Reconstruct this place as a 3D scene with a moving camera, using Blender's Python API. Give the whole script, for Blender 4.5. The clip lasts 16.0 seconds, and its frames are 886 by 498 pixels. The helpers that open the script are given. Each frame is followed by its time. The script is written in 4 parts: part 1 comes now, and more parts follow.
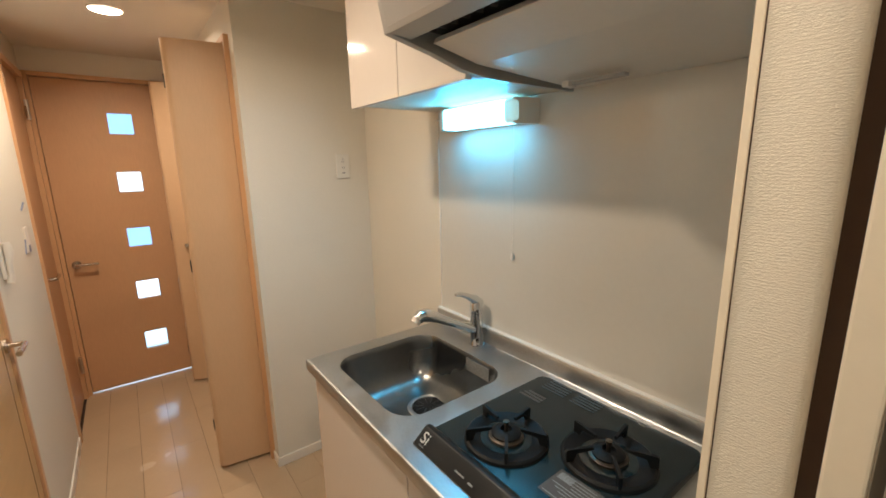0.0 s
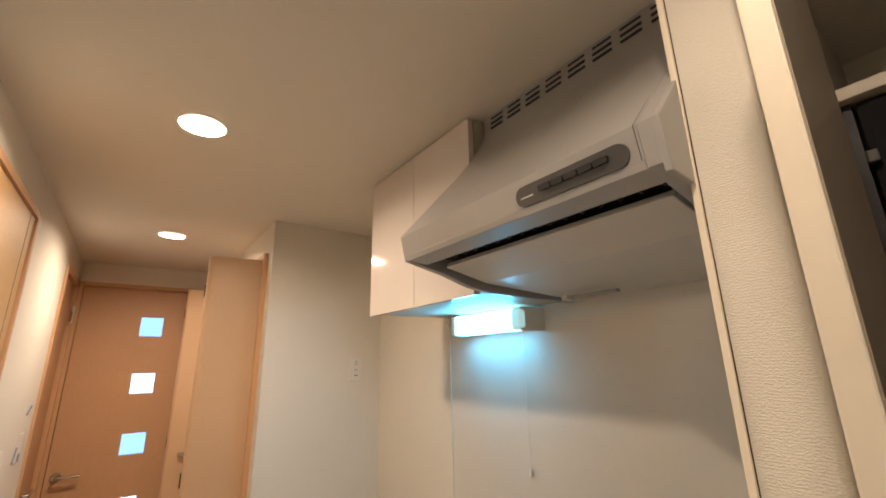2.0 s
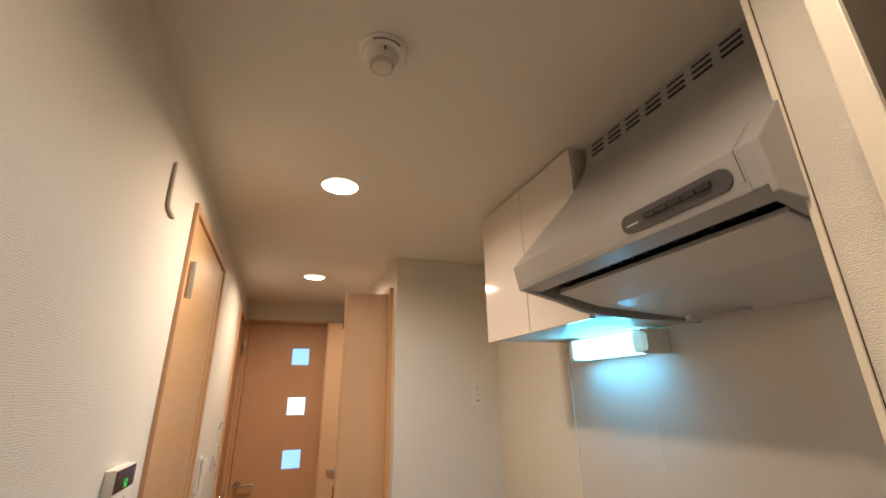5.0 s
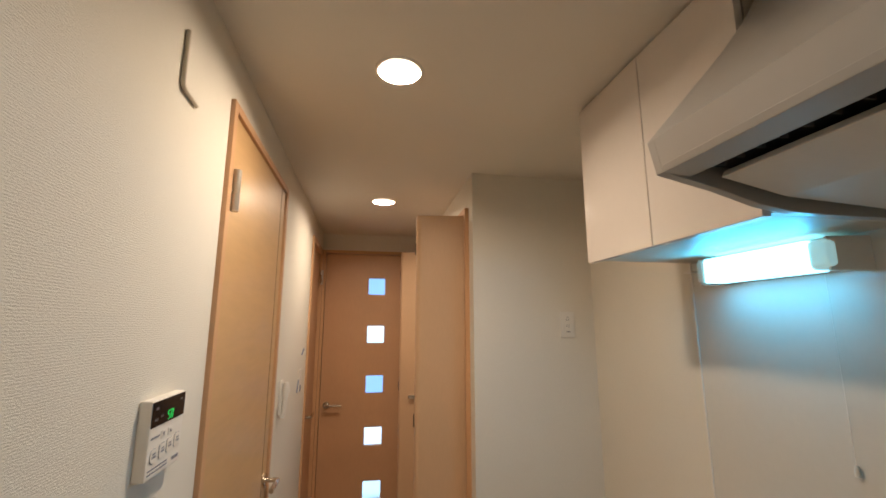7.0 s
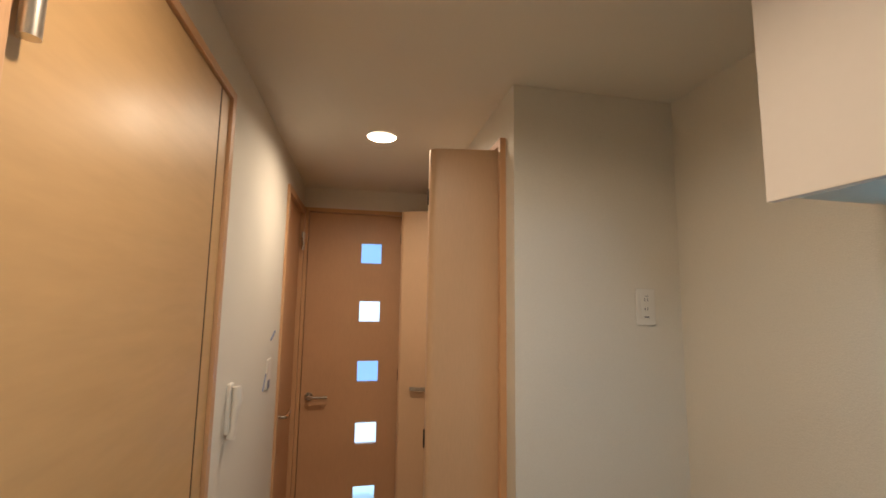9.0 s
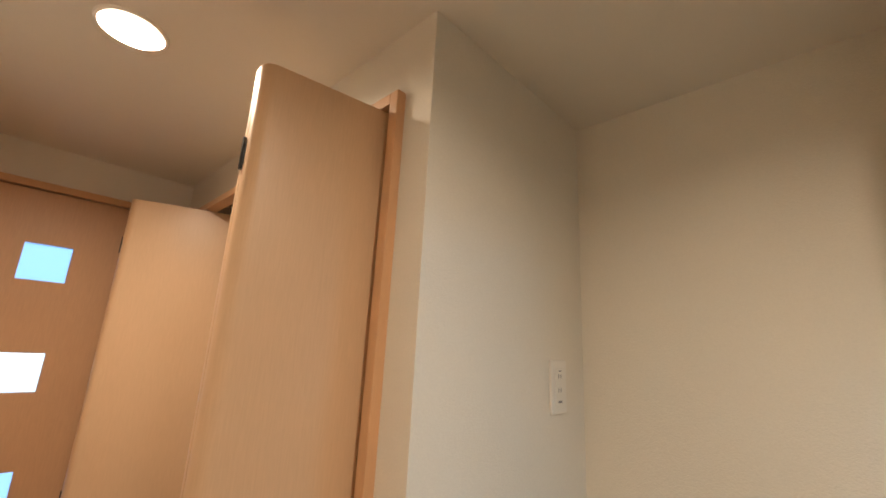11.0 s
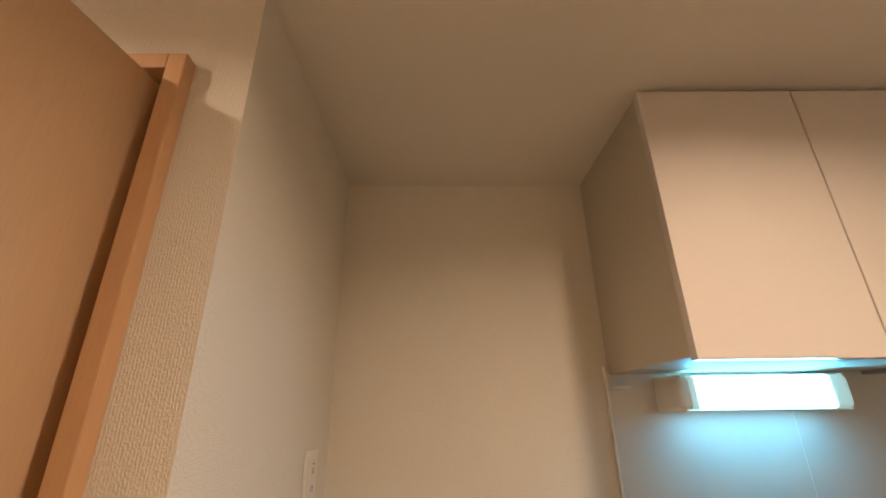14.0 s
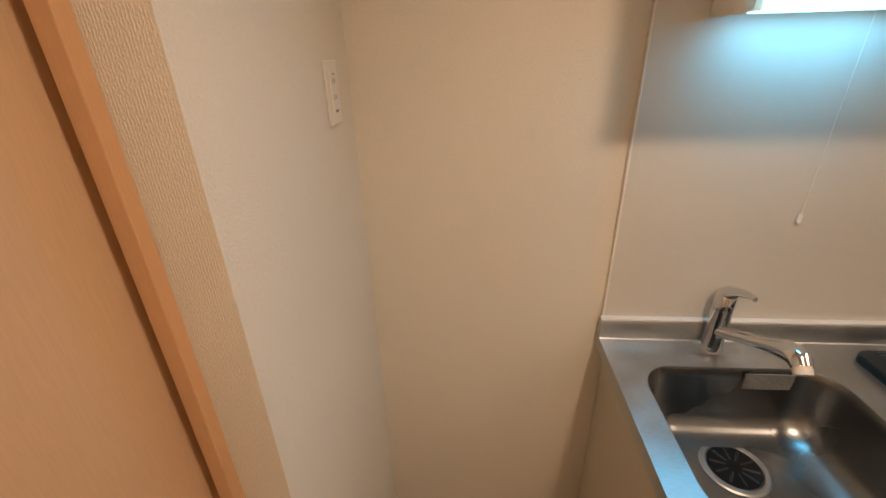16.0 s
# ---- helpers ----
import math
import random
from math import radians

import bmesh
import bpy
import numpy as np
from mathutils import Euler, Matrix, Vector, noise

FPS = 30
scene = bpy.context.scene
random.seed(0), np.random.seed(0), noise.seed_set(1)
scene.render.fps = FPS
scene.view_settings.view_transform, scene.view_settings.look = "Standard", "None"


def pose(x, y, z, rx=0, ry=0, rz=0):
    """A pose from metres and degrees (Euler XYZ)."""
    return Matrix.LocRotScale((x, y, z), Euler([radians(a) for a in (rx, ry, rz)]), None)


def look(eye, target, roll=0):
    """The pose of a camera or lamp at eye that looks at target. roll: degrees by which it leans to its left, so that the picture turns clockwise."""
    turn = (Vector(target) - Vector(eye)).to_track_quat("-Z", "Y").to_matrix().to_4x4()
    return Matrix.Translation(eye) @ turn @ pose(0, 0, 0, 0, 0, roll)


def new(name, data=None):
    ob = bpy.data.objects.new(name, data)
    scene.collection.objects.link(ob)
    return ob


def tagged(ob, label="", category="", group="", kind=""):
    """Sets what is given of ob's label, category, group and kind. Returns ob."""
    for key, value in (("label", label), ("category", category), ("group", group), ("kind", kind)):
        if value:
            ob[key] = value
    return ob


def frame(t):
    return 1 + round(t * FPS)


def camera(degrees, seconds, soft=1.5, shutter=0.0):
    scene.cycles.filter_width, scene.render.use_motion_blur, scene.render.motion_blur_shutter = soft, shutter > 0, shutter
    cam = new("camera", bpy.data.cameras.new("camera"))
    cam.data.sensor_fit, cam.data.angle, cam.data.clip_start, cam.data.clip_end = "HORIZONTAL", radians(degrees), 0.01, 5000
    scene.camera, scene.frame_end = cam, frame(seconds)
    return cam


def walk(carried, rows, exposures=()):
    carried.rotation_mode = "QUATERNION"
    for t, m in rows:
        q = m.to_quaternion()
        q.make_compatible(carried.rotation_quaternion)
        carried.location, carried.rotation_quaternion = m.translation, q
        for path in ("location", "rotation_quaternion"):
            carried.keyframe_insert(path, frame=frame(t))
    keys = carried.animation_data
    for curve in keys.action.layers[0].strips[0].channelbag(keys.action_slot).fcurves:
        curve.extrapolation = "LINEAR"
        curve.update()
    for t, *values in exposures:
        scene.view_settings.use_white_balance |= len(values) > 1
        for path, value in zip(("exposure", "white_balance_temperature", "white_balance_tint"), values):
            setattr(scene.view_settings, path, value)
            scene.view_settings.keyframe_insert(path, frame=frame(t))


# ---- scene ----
cam = camera(93.8, 16.0, 1.75)
PATH = [
    (0, (0.202, 0.923, 1.525), (1.385, 2.484, 1.12), -1.1),
    (0.5, (0.19, 0.908, 1.533), (1.394, 2.499, 1.397), -1.0),
    (1, (0.182, 0.896, 1.539), (1.384, 2.491, 1.643), -1.0),
    (1.5, (0.173, 0.889, 1.54), (1.355, 2.469, 1.869), -0.9),
    (2, (0.167, 0.879, 1.548), (1.306, 2.438, 2.071), -1.1),
    (2.5, (0.153, 0.856, 1.549), (1.236, 2.394, 2.229), -0.9),
    (3, (0.136, 0.831, 1.555), (1.154, 2.372, 2.324), -0.9),
    (3.5, (0.123, 0.809, 1.557), (1.062, 2.39, 2.343), -0.8),
    (4, (0.118, 0.794, 1.559), (0.971, 2.437, 2.315), -0.9),
    (4.5, (0.107, 0.797, 1.548), (0.869, 2.507, 2.253), -0.9),
    (7, (0.169, 1.09, 1.524), (0.521, 3.027, 1.879), 0.0),
    (7.5, (0.184, 1.27, 1.528), (0.487, 3.229, 1.794), 0.4),
    (8, (0.169, 1.393, 1.532), (0.444, 3.361, 1.756), 0.6),
    (10.3, (0.188, 2.206, 1.575), (1.136, 3.932, 1.927), 2.3),
    (10.5, (0.179, 2.269, 1.581), (1.254, 3.91, 1.967), 2.6),
    (11, (0.182, 2.443, 1.589), (1.572, 3.8, 2.062), 3.0),
    (11.5, (0.186, 2.603, 1.618), (1.862, 3.519, 2.213), 1.9),
    (12, (0.207, 2.693, 1.627), (1.995, 3.256, 2.323), 1.9),
    (12.5, (0.2, 2.725, 1.647), (2.038, 2.999, 2.387), 1.4),
    (13, (0.208, 2.713, 1.647), (2.043, 2.792, 2.441), 0.4),
    (13.5, (0.21, 2.711, 1.651), (2.052, 2.686, 2.43), -0.8),
    (14, (0.211, 2.7, 1.646), (2.074, 2.673, 2.374), -0.8),
    (14.5, (0.219, 2.699, 1.647), (2.158, 2.681, 2.134), -1.0),
    (15, (0.216, 2.652, 1.652), (2.211, 2.788, 1.644), 0.5),
    (15.5, (0.233, 2.68, 1.619), (2.18, 2.781, 1.172), -0.5),
    (16, (0.243, 2.662, 1.589), (2.043, 2.813, 0.73), -1.6),
]
walk(cam, [(t, look(e, g, r)) for t, e, g, r in PATH], [
    (0.0, 0.32, 5950, 8), (2.0, 0.24, 6100, 13), (4.5, 0.10, 6100, 14), (7.0, -0.17, 5950, 10), (8.2, -0.32, 6000, 9), (10.5, 0.0, 5950, 10), (11.5, 0.22, 5900, 8),
    (12.8, -0.02, 6700, 18), (15.0, -0.06, 6600, 17), (16.0, 0.04, 6700, 19)])

# ---------- world and lamps ----------
world = bpy.data.worlds.new("world")
scene.world = world
world.use_nodes = True
wn = world.node_tree
sky = wn.nodes.new("ShaderNodeTexSky")
sky.sky_type = "NISHITA"
sky.sun_disc = False
sky.sun_elevation, sky.sun_rotation = radians(35), radians(200)
wn.links.new(sky.outputs[0], wn.nodes["Background"].inputs["Color"])
wn.nodes["Background"].inputs["Strength"].default_value = 0.1

DOWN_W, TUBE_W = 12.6, 1.6
WARM, COOL = (1.0, 0.765, 0.53), (0.05, 0.56, 1.0)


def area_lamp(name, m, sx, sy, watts, color, shape="RECTANGLE", spread=180):
    data = bpy.data.lights.new(name, "AREA")
    data.shape, data.size, data.size_y = shape, sx, sy
    data.energy, data.color, data.spread = watts, color, radians(spread)
    ob = new(name, data)
    ob.matrix_world = m
    return ob


# ---------- plan in metres ----------
XL, XR = -0.195, 1.245          # corridor's closed wall, kitchen back wall
XC = 0.65                       # closet wall
YN, YE = 2.95, 4.494            # nook wall, end door
ZC = 2.244                      # ceiling
YP0, YP1, XP = 1.001, 1.083, 0.71  # partition's faces and its free end
YB = -1.3                       # room's far wall behind the start, unseen, set near to bounce light
XROOM = 1.5


# ---------- materials ----------
def material(name, color, rough=0.5, metal=0.0, coat=0.0, bump=0.0, scale=60.0, vary=0.06, stretch=(1, 1, 1), rib=0.0, rib_scale=180.0, rib_axis="Z",
             transmission=0.0, emit=0.0, rough_vary=0.08, per_piece=0.0, ior=1.5, wide_scale=2.3):
    m = bpy.data.materials.new(name)
    m.use_nodes = True
    t = m.node_tree
    b = t.nodes["Principled BSDF"]
    b.inputs["Metallic"].default_value = metal
    b.inputs["Coat Weight"].default_value = coat
    b.inputs["Coat Roughness"].default_value = 0.08
    b.inputs["Transmission Weight"].default_value = transmission
    b.inputs["IOR"].default_value = ior
    mp = t.nodes.new("ShaderNodeMapping")
    mp.inputs["Scale"].default_value = stretch
    geo = t.nodes.new("ShaderNodeNewGeometry")
    t.links.new(geo.outputs["Position"], mp.inputs["Vector"])
    fine = t.nodes.new("ShaderNodeTexNoise")
    fine.inputs["Scale"].default_value, fine.inputs["Detail"].default_value = scale, 5
    t.links.new(mp.outputs[0], fine.inputs["Vector"])
    wide = t.nodes.new("ShaderNodeTexNoise")
    wide.inputs["Scale"].default_value, wide.inputs["Detail"].default_value = wide_scale, 3
    t.links.new(geo.outputs["Position"], wide.inputs["Vector"])
    add = t.nodes.new("ShaderNodeMath")
    add.operation = "MULTIPLY_ADD"
    add.inputs[1].default_value = 0.5
    t.links.new(fine.outputs["Fac"], add.inputs[0])
    half = t.nodes.new("ShaderNodeMath")
    half.operation = "MULTIPLY"
    half.inputs[1].default_value = 0.5
    t.links.new(wide.outputs["Fac"], half.inputs[0])
    t.links.new(half.outputs[0], add.inputs[2])
    ramp = t.nodes.new("ShaderNodeMapRange")
    ramp.inputs["From Min"].default_value, ramp.inputs["From Max"].default_value = 0.3, 0.7
    ramp.inputs["To Min"].default_value, ramp.inputs["To Max"].default_value = 1 - vary, 1 + vary
    t.links.new(add.outputs[0], ramp.inputs["Value"])
    value = ramp.outputs[0]
    if per_piece:
        info = t.nodes.new("ShaderNodeObjectInfo")
        pr = t.nodes.new("ShaderNodeMapRange")
        pr.inputs["To Min"].default_value, pr.inputs["To Max"].default_value = 1 - per_piece, 1 + per_piece
        t.links.new(info.outputs["Random"], pr.inputs["Value"])
        mul = t.nodes.new("ShaderNodeMath")
        mul.operation = "MULTIPLY"
        t.links.new(value, mul.inputs[0])
        t.links.new(pr.outputs[0], mul.inputs[1])
        value = mul.outputs[0]
    mixc = t.nodes.new("ShaderNodeVectorMath")
    mixc.operation = "SCALE"
    mixc.inputs[0].default_value = color
    t.links.new(value, mixc.inputs["Scale"])
    t.links.new(mixc.outputs[0], b.inputs["Base Color"])
    rr = t.nodes.new("ShaderNodeMapRange")
    rr.inputs["From Min"].default_value, rr.inputs["From Max"].default_value = 0.3, 0.7
    rr.inputs["To Min"].default_value, rr.inputs["To Max"].default_value = max(0.02, rough - rough_vary), rough + rough_vary
    t.links.new(wide.outputs["Fac"], rr.inputs["Value"])
    t.links.new(rr.outputs[0], b.inputs["Roughness"])
    if bump or rib:
        height = fine.outputs["Fac"]
        if rib:
            wv = t.nodes.new("ShaderNodeTexWave")
            wv.bands_direction = rib_axis
            wv.inputs["Scale"].default_value, wv.inputs["Distortion"].default_value = rib_scale / 20, 1.6
            wv.inputs["Detail"].default_value, wv.inputs["Detail Scale"].default_value = 3, 0.5
            t.links.new(geo.outputs["Position"], wv.inputs["Vector"])
            ma = t.nodes.new("ShaderNodeMath")
            ma.operation = "MULTIPLY_ADD"
            ma.inputs[1].default_value = rib
            t.links.new(wv.outputs["Fac"], ma.inputs[0])
            t.links.new(fine.outputs["Fac"], ma.inputs[2])
            height = ma.outputs[0]
        bp = t.nodes.new("ShaderNodeBump")
        bp.inputs["Strength"].default_value, bp.inputs["Distance"].default_value = bump, 0.002
        t.links.new(height, bp.inputs["Height"])
        t.links.new(bp.outputs[0], b.inputs["Normal"])
    if emit:
        b.inputs["Emission Color"].default_value = (*color, 1)
        b.inputs["Emission Strength"].default_value = emit
    return m


PAPER = material("ribbed wallpaper", (0.72, 0.685, 0.605), 0.75, bump=0.75, scale=520, vary=0.04, stretch=(0.7, 0.7, 1.5), rib=0.10, rib_scale=1900)
PAPER_RIB = material("strongly ribbed wallpaper", (0.72, 0.685, 0.605), 0.75, bump=0.45, scale=430, vary=0.04, stretch=(0.42, 0.42, 1.6), rib=0.16, rib_scale=1700)
PAPER_SOFT = material("soft mottled wallpaper", (0.72, 0.685, 0.605), 0.75, bump=0.45, scale=330, vary=0.05, stretch=(0.7, 0.7, 1.3), rib=0.05, rib_scale=1900)
PAPER_V = material("upright ribbed wallpaper", (0.72, 0.685, 0.605), 0.75, bump=0.8, scale=330, vary=0.05, stretch=(1.3, 1.3, 0.75), rib=0.16, rib_scale=1700, rib_axis="Y")
PAPER_CEIL = material("ceiling paper", (0.72, 0.68, 0.60), 0.85, bump=0.35, scale=380, vary=0.03)
MAPLE = material("maple veneer", (0.54, 0.318, 0.172), 0.46, bump=0.05, scale=55, vary=0.10, stretch=(9, 9, 0.5))
MAPLE_CAS = material("maple casing", (0.57, 0.338, 0.178), 0.4, coat=0.1, bump=0.05, scale=70, vary=0.09, stretch=(9, 9, 0.6))
MAPLE_BIF = material("pale maple laminate", (0.60, 0.405, 0.245), 0.42, bump=0.05, scale=50, vary=0.07, stretch=(9, 9, 0.5))
OAK_FLOOR = material("pale oak flooring", (0.46, 0.335, 0.215), 0.2, coat=0.45, bump=0.05, scale=60, vary=0.10, stretch=(10, 0.6, 1), per_piece=0.06)
MAPLE_DOOR = material("yellow maple veneer", (0.54, 0.345, 0.16), 0.4, bump=0.03, scale=9, vary=0.09, stretch=(0.9, 0.9, 5))
TAUPE = material("taupe board and unlit face", (0.30, 0.26, 0.20), 0.5, vary=0.05)
LINING_SHADED = material("closet board browned for shade", (0.26, 0.165, 0.09), 0.6, scale=40, vary=0.1, stretch=(6, 6, 0.5))
PLATE = material("off-white plate plastic", (0.74, 0.72, 0.665), 0.35, vary=0.02)
VENT_BLUE = material("dark blue grey enamel rib", (0.045, 0.065, 0.08), 0.3, scale=200, vary=0.2)
GROOVE_SHADE = material("dark groove and gap shade", (0.05, 0.026, 0.013), 0.8, vary=0.1)
CREAM_GLOSS = material("cream gloss laminate", (0.62, 0.575, 0.53), 0.07, coat=0.3, vary=0.015, rough_vary=0.03)
CREAM_SIDE = material("greige carcass board", (0.50, 0.45, 0.36), 0.5, vary=0.04)
CREAM_DOOR = material("cream matt paint", (0.78, 0.71, 0.58), 0.45, bump=0.05, vary=0.03)
PANEL = material("kitchen wall panel", (0.63, 0.60, 0.535), 0.16, coat=0.35, vary=0.02, rough_vary=0.04)
STEEL = material("brushed stainless steel", (0.45, 0.46, 0.46), 0.38, metal=1.0, bump=0.015, scale=70, vary=0.12, stretch=(4, 1, 4), rough_vary=0.10, wide_scale=14)
# Worktop steel in a satin finish, coloured darker for the shade in the bowl.
BOWL_STEEL_SHADED = material("satin drawn steel darkened for shade", (0.22, 0.225, 0.225), 0.30, metal=1.0, bump=0.01, scale=60, vary=0.06, rough_vary=0.06)
CHROME = material("chrome", (0.68, 0.69, 0.70), 0.07, metal=1.0, vary=0.03, rough_vary=0.03)
BURNT = material("heat-stained steel", (0.10, 0.085, 0.07), 0.4, metal=0.9, scale=150, vary=0.3)
NICKEL = material("satin nickel", (0.62, 0.57, 0.5), 0.28, metal=1.0, vary=0.05)
HOOD = material("silver hood paint", (0.36, 0.355, 0.345), 0.38, metal=0.15, coat=0.2, scale=40, vary=0.015)
HOOD_PLATE = material("pale hood plate", (0.62, 0.58, 0.52), 0.35, coat=0.1, vary=0.03)
BLACK = material("black metal", (0.012, 0.012, 0.014), 0.45, vary=0.2)
ENAMEL = material("dark slate enamel", (0.005, 0.015, 0.020), 0.22, coat=0.12, scale=900, vary=0.25, rough_vary=0.05, ior=1.38)
PANEL_BLACK = material("dark satin panel", (0.008, 0.010, 0.012), 0.34, scale=700, vary=0.2, ior=1.3)
HOB_PRINT = material("worn silver print", (0.20, 0.22, 0.23), 0.4, scale=260, vary=0.6)
IRON = material("cast iron", (0.007, 0.008, 0.009), 0.5, bump=0.3, scale=300, vary=0.3, ior=1.28)
DARKGREY = material("dark grey plastic", (0.065, 0.062, 0.06), 0.35, vary=0.05)
WHITE = material("white plastic", (0.78, 0.74, 0.67), 0.35, vary=0.02)
WHITE_OLD = material("aged white plastic", (0.66, 0.60, 0.50), 0.4, vary=0.04)
INK = material("grey print", (0.20, 0.20, 0.23), 0.6, vary=0.1)
INK_LIGHT = material("pale print", (0.62, 0.62, 0.60), 0.5, vary=0.08)
BLUE_TAPE = material("blue grey tape", (0.20, 0.23, 0.33), 0.6, vary=0.15)
SHINY_STICKER = material("silver sticker", (0.26, 0.27, 0.27), 0.35, metal=0.3, scale=220, vary=0.5)
LED_GREEN = material("green display digits", (0.05, 0.85, 0.14), 0.5, emit=0.55)
SCREEN = material("black display glass", (0.008, 0.007, 0.009), 0.12, coat=0.05, vary=0.1, ior=1.3)
LAMP_WARM = material("glowing warm bulb", (1.0, 0.86, 0.66), 0.5, emit=20.0, vary=0.0)
REFLECTOR = material("white reflector enamel", (0.82, 0.80, 0.76), 0.3, vary=0.01)
LAMP_COOL = material("glowing tube diffuser", (0.26, 0.76, 1.0), 0.4, emit=6.0, vary=0.0)
LAMP_END = material("pale diffuser end", (0.50, 0.78, 0.76), 0.4, emit=0.5, vary=0.0)
GLASS_WHITE = material("frosted glass", (0.92, 0.97, 1.0), 0.35, transmission=1.0, vary=0.01, ior=1.1)
GLASS_PALE = material("very pale blue frosted glass", (0.68, 0.84, 0.90), 0.35, transmission=1.0, vary=0.01, ior=1.1)
GLASS_BLUE = material("pale blue frosted glass", (0.33, 0.46, 0.74), 0.35, transmission=1.0, vary=0.01, ior=1.1)
DAYLIGHT = material("glowing daylight backdrop", (0.62, 0.80, 1.0), 0.8, emit=1.9, vary=0.05)
UNLIT_BLACK = material("black of the unlit rack inside", (0.008, 0.008, 0.009), 0.9, vary=0.2)


# ---------- shaping helpers ----------
def linked(name, bm, mat, smooth=False):
    me = bpy.data.meshes.new(name)
    bm.normal_update()
    bm.to_mesh(me)
    bm.free()
    me.materials.append(mat)
    if smooth:
        for p in me.polygons:
            p.use_smooth = True
        me.set_sharp_from_angle(angle=radians(35))
    return new(name, me)


def part(name, bm, mat, parent, label="", smooth=False):
    ob = linked(name, bm, mat, smooth)
    ob.parent = parent
    origin = parent["base"] if "base" in parent else (0, 0, 0)
    ob.matrix_parent_inverse = Matrix.Translation(origin).inverted() if parent.parent is None else Matrix.Identity(4)
    if label:
        ob["label"] = label
    return ob


def thing(name, base, label, category, group="", kind=""):
    ob = new(name)
    ob.empty_display_size = 0.05
    ob.location = base
    ob["base"] = list(base)
    return tagged(ob, label, category, group, kind)


def add_box(bm, x0, y0, z0, x1, y1, z1, bevel=0.0, seg=2):
    c = Vector(((x0 + x1) / 2, (y0 + y1) / 2, (z0 + z1) / 2))
    made = bmesh.ops.create_cube(bm, size=1.0, matrix=Matrix.LocRotScale(c, None, (abs(x1 - x0), abs(y1 - y0), abs(z1 - z0))))
    if bevel:
        edges = list({e for v in made["verts"] for e in v.link_edges})
        bmesh.ops.bevel(bm, geom=edges, offset=bevel, segments=seg, profile=0.6, affect="EDGES")
    return bm


def box(x0, y0, z0, x1, y1, z1, bevel=0.0, seg=2):
    return add_box(bmesh.new(), x0, y0, z0, x1, y1, z1, bevel, seg)


def boxes(rows, bevel=0.0):
    bm = bmesh.new()
    for r in rows:
        add_box(bm, *r, bevel=bevel)
    return bm


def prism_y(profile, y0, y1, bevel=0.0, seg=3):
    """A closed (x, z) outline drawn out along y."""
    bm = bmesh.new()
    a = [bm.verts.new((x, y0, z)) for x, z in profile]
    b = [bm.verts.new((x, y1, z)) for x, z in profile]
    n = len(profile)
    bm.faces.new(a)
    bm.faces.new(b[::-1])
    for i in range(n):
        bm.faces.new((a[i], b[i], b[(i + 1) % n], a[(i + 1) % n]))
    bmesh.ops.recalc_face_normals(bm, faces=bm.faces)
    if bevel:
        bmesh.ops.bevel(bm, geom=list(bm.edges), offset=bevel, segments=seg, profile=0.6, affect="EDGES")
    return bm


def prism_z(outline, z0, z1, bevel=0.0, seg=2):
    """A closed (x, y) outline drawn up along z."""
    bm = bmesh.new()
    a = [bm.verts.new((x, y, z0)) for x, y in outline]
    b = [bm.verts.new((x, y, z1)) for x, y in outline]
    n = len(outline)
    bm.faces.new(a)
    bm.faces.new(b[::-1])
    for i in range(n):
        bm.faces.new((a[i], b[i], b[(i + 1) % n], a[(i + 1) % n]))
    bmesh.ops.recalc_face_normals(bm, faces=bm.faces)
    if bevel:
        edges = [e for e in bm.edges if abs(e.verts[0].co.z - e.verts[1].co.z) < 1e-6 and e.verts[0].co.z > (z0 + z1) / 2]
        bmesh.ops.bevel(bm, geom=edges, offset=bevel, segments=seg, profile=0.6, affect="EDGES")
    return bm


def rounded(x0, y0, x1, y1, r, n=6):
    pts = []
    for cx, cy, a0 in ((x1 - r, y1 - r, 0), (x0 + r, y1 - r, 90), (x0 + r, y0 + r, 180), (x1 - r, y0 + r, 270)):
        for i in range(n + 1):
            a = radians(a0 + 90 * i / n)
            pts.append((cx + r * math.cos(a), cy + r * math.sin(a)))
    return pts


def lathe(profile, center=(0, 0, 0), seg=40, axis="Z", capped=True):
    """A turned body from (radius, height) pairs."""
    bm = bmesh.new()
    rings = []
    for r, h in profile:
        ring = []
        for i in range(seg):
            a = 2 * math.pi * i / seg
            p = (r * math.cos(a), r * math.sin(a), h)
            if axis == "X":
                p = (h, r * math.cos(a), r * math.sin(a))
            elif axis == "Y":
                p = (r * math.cos(a), h, r * math.sin(a))
            ring.append(bm.verts.new(Vector(center) + Vector(p)))
        rings.append(ring)
    for a, b in zip(rings, rings[1:]):
        for i in range(seg):
            bm.faces.new((a[i], a[(i + 1) % seg], b[(i + 1) % seg], b[i]))
    if capped and profile[0][0] > 0:
        bm.faces.new(rings[0])
    if capped and profile[-1][0] > 0:
        bm.faces.new(rings[-1])
    bmesh.ops.remove_doubles(bm, verts=bm.verts, dist=1e-6)
    bmesh.ops.recalc_face_normals(bm, faces=bm.faces)
    return bm


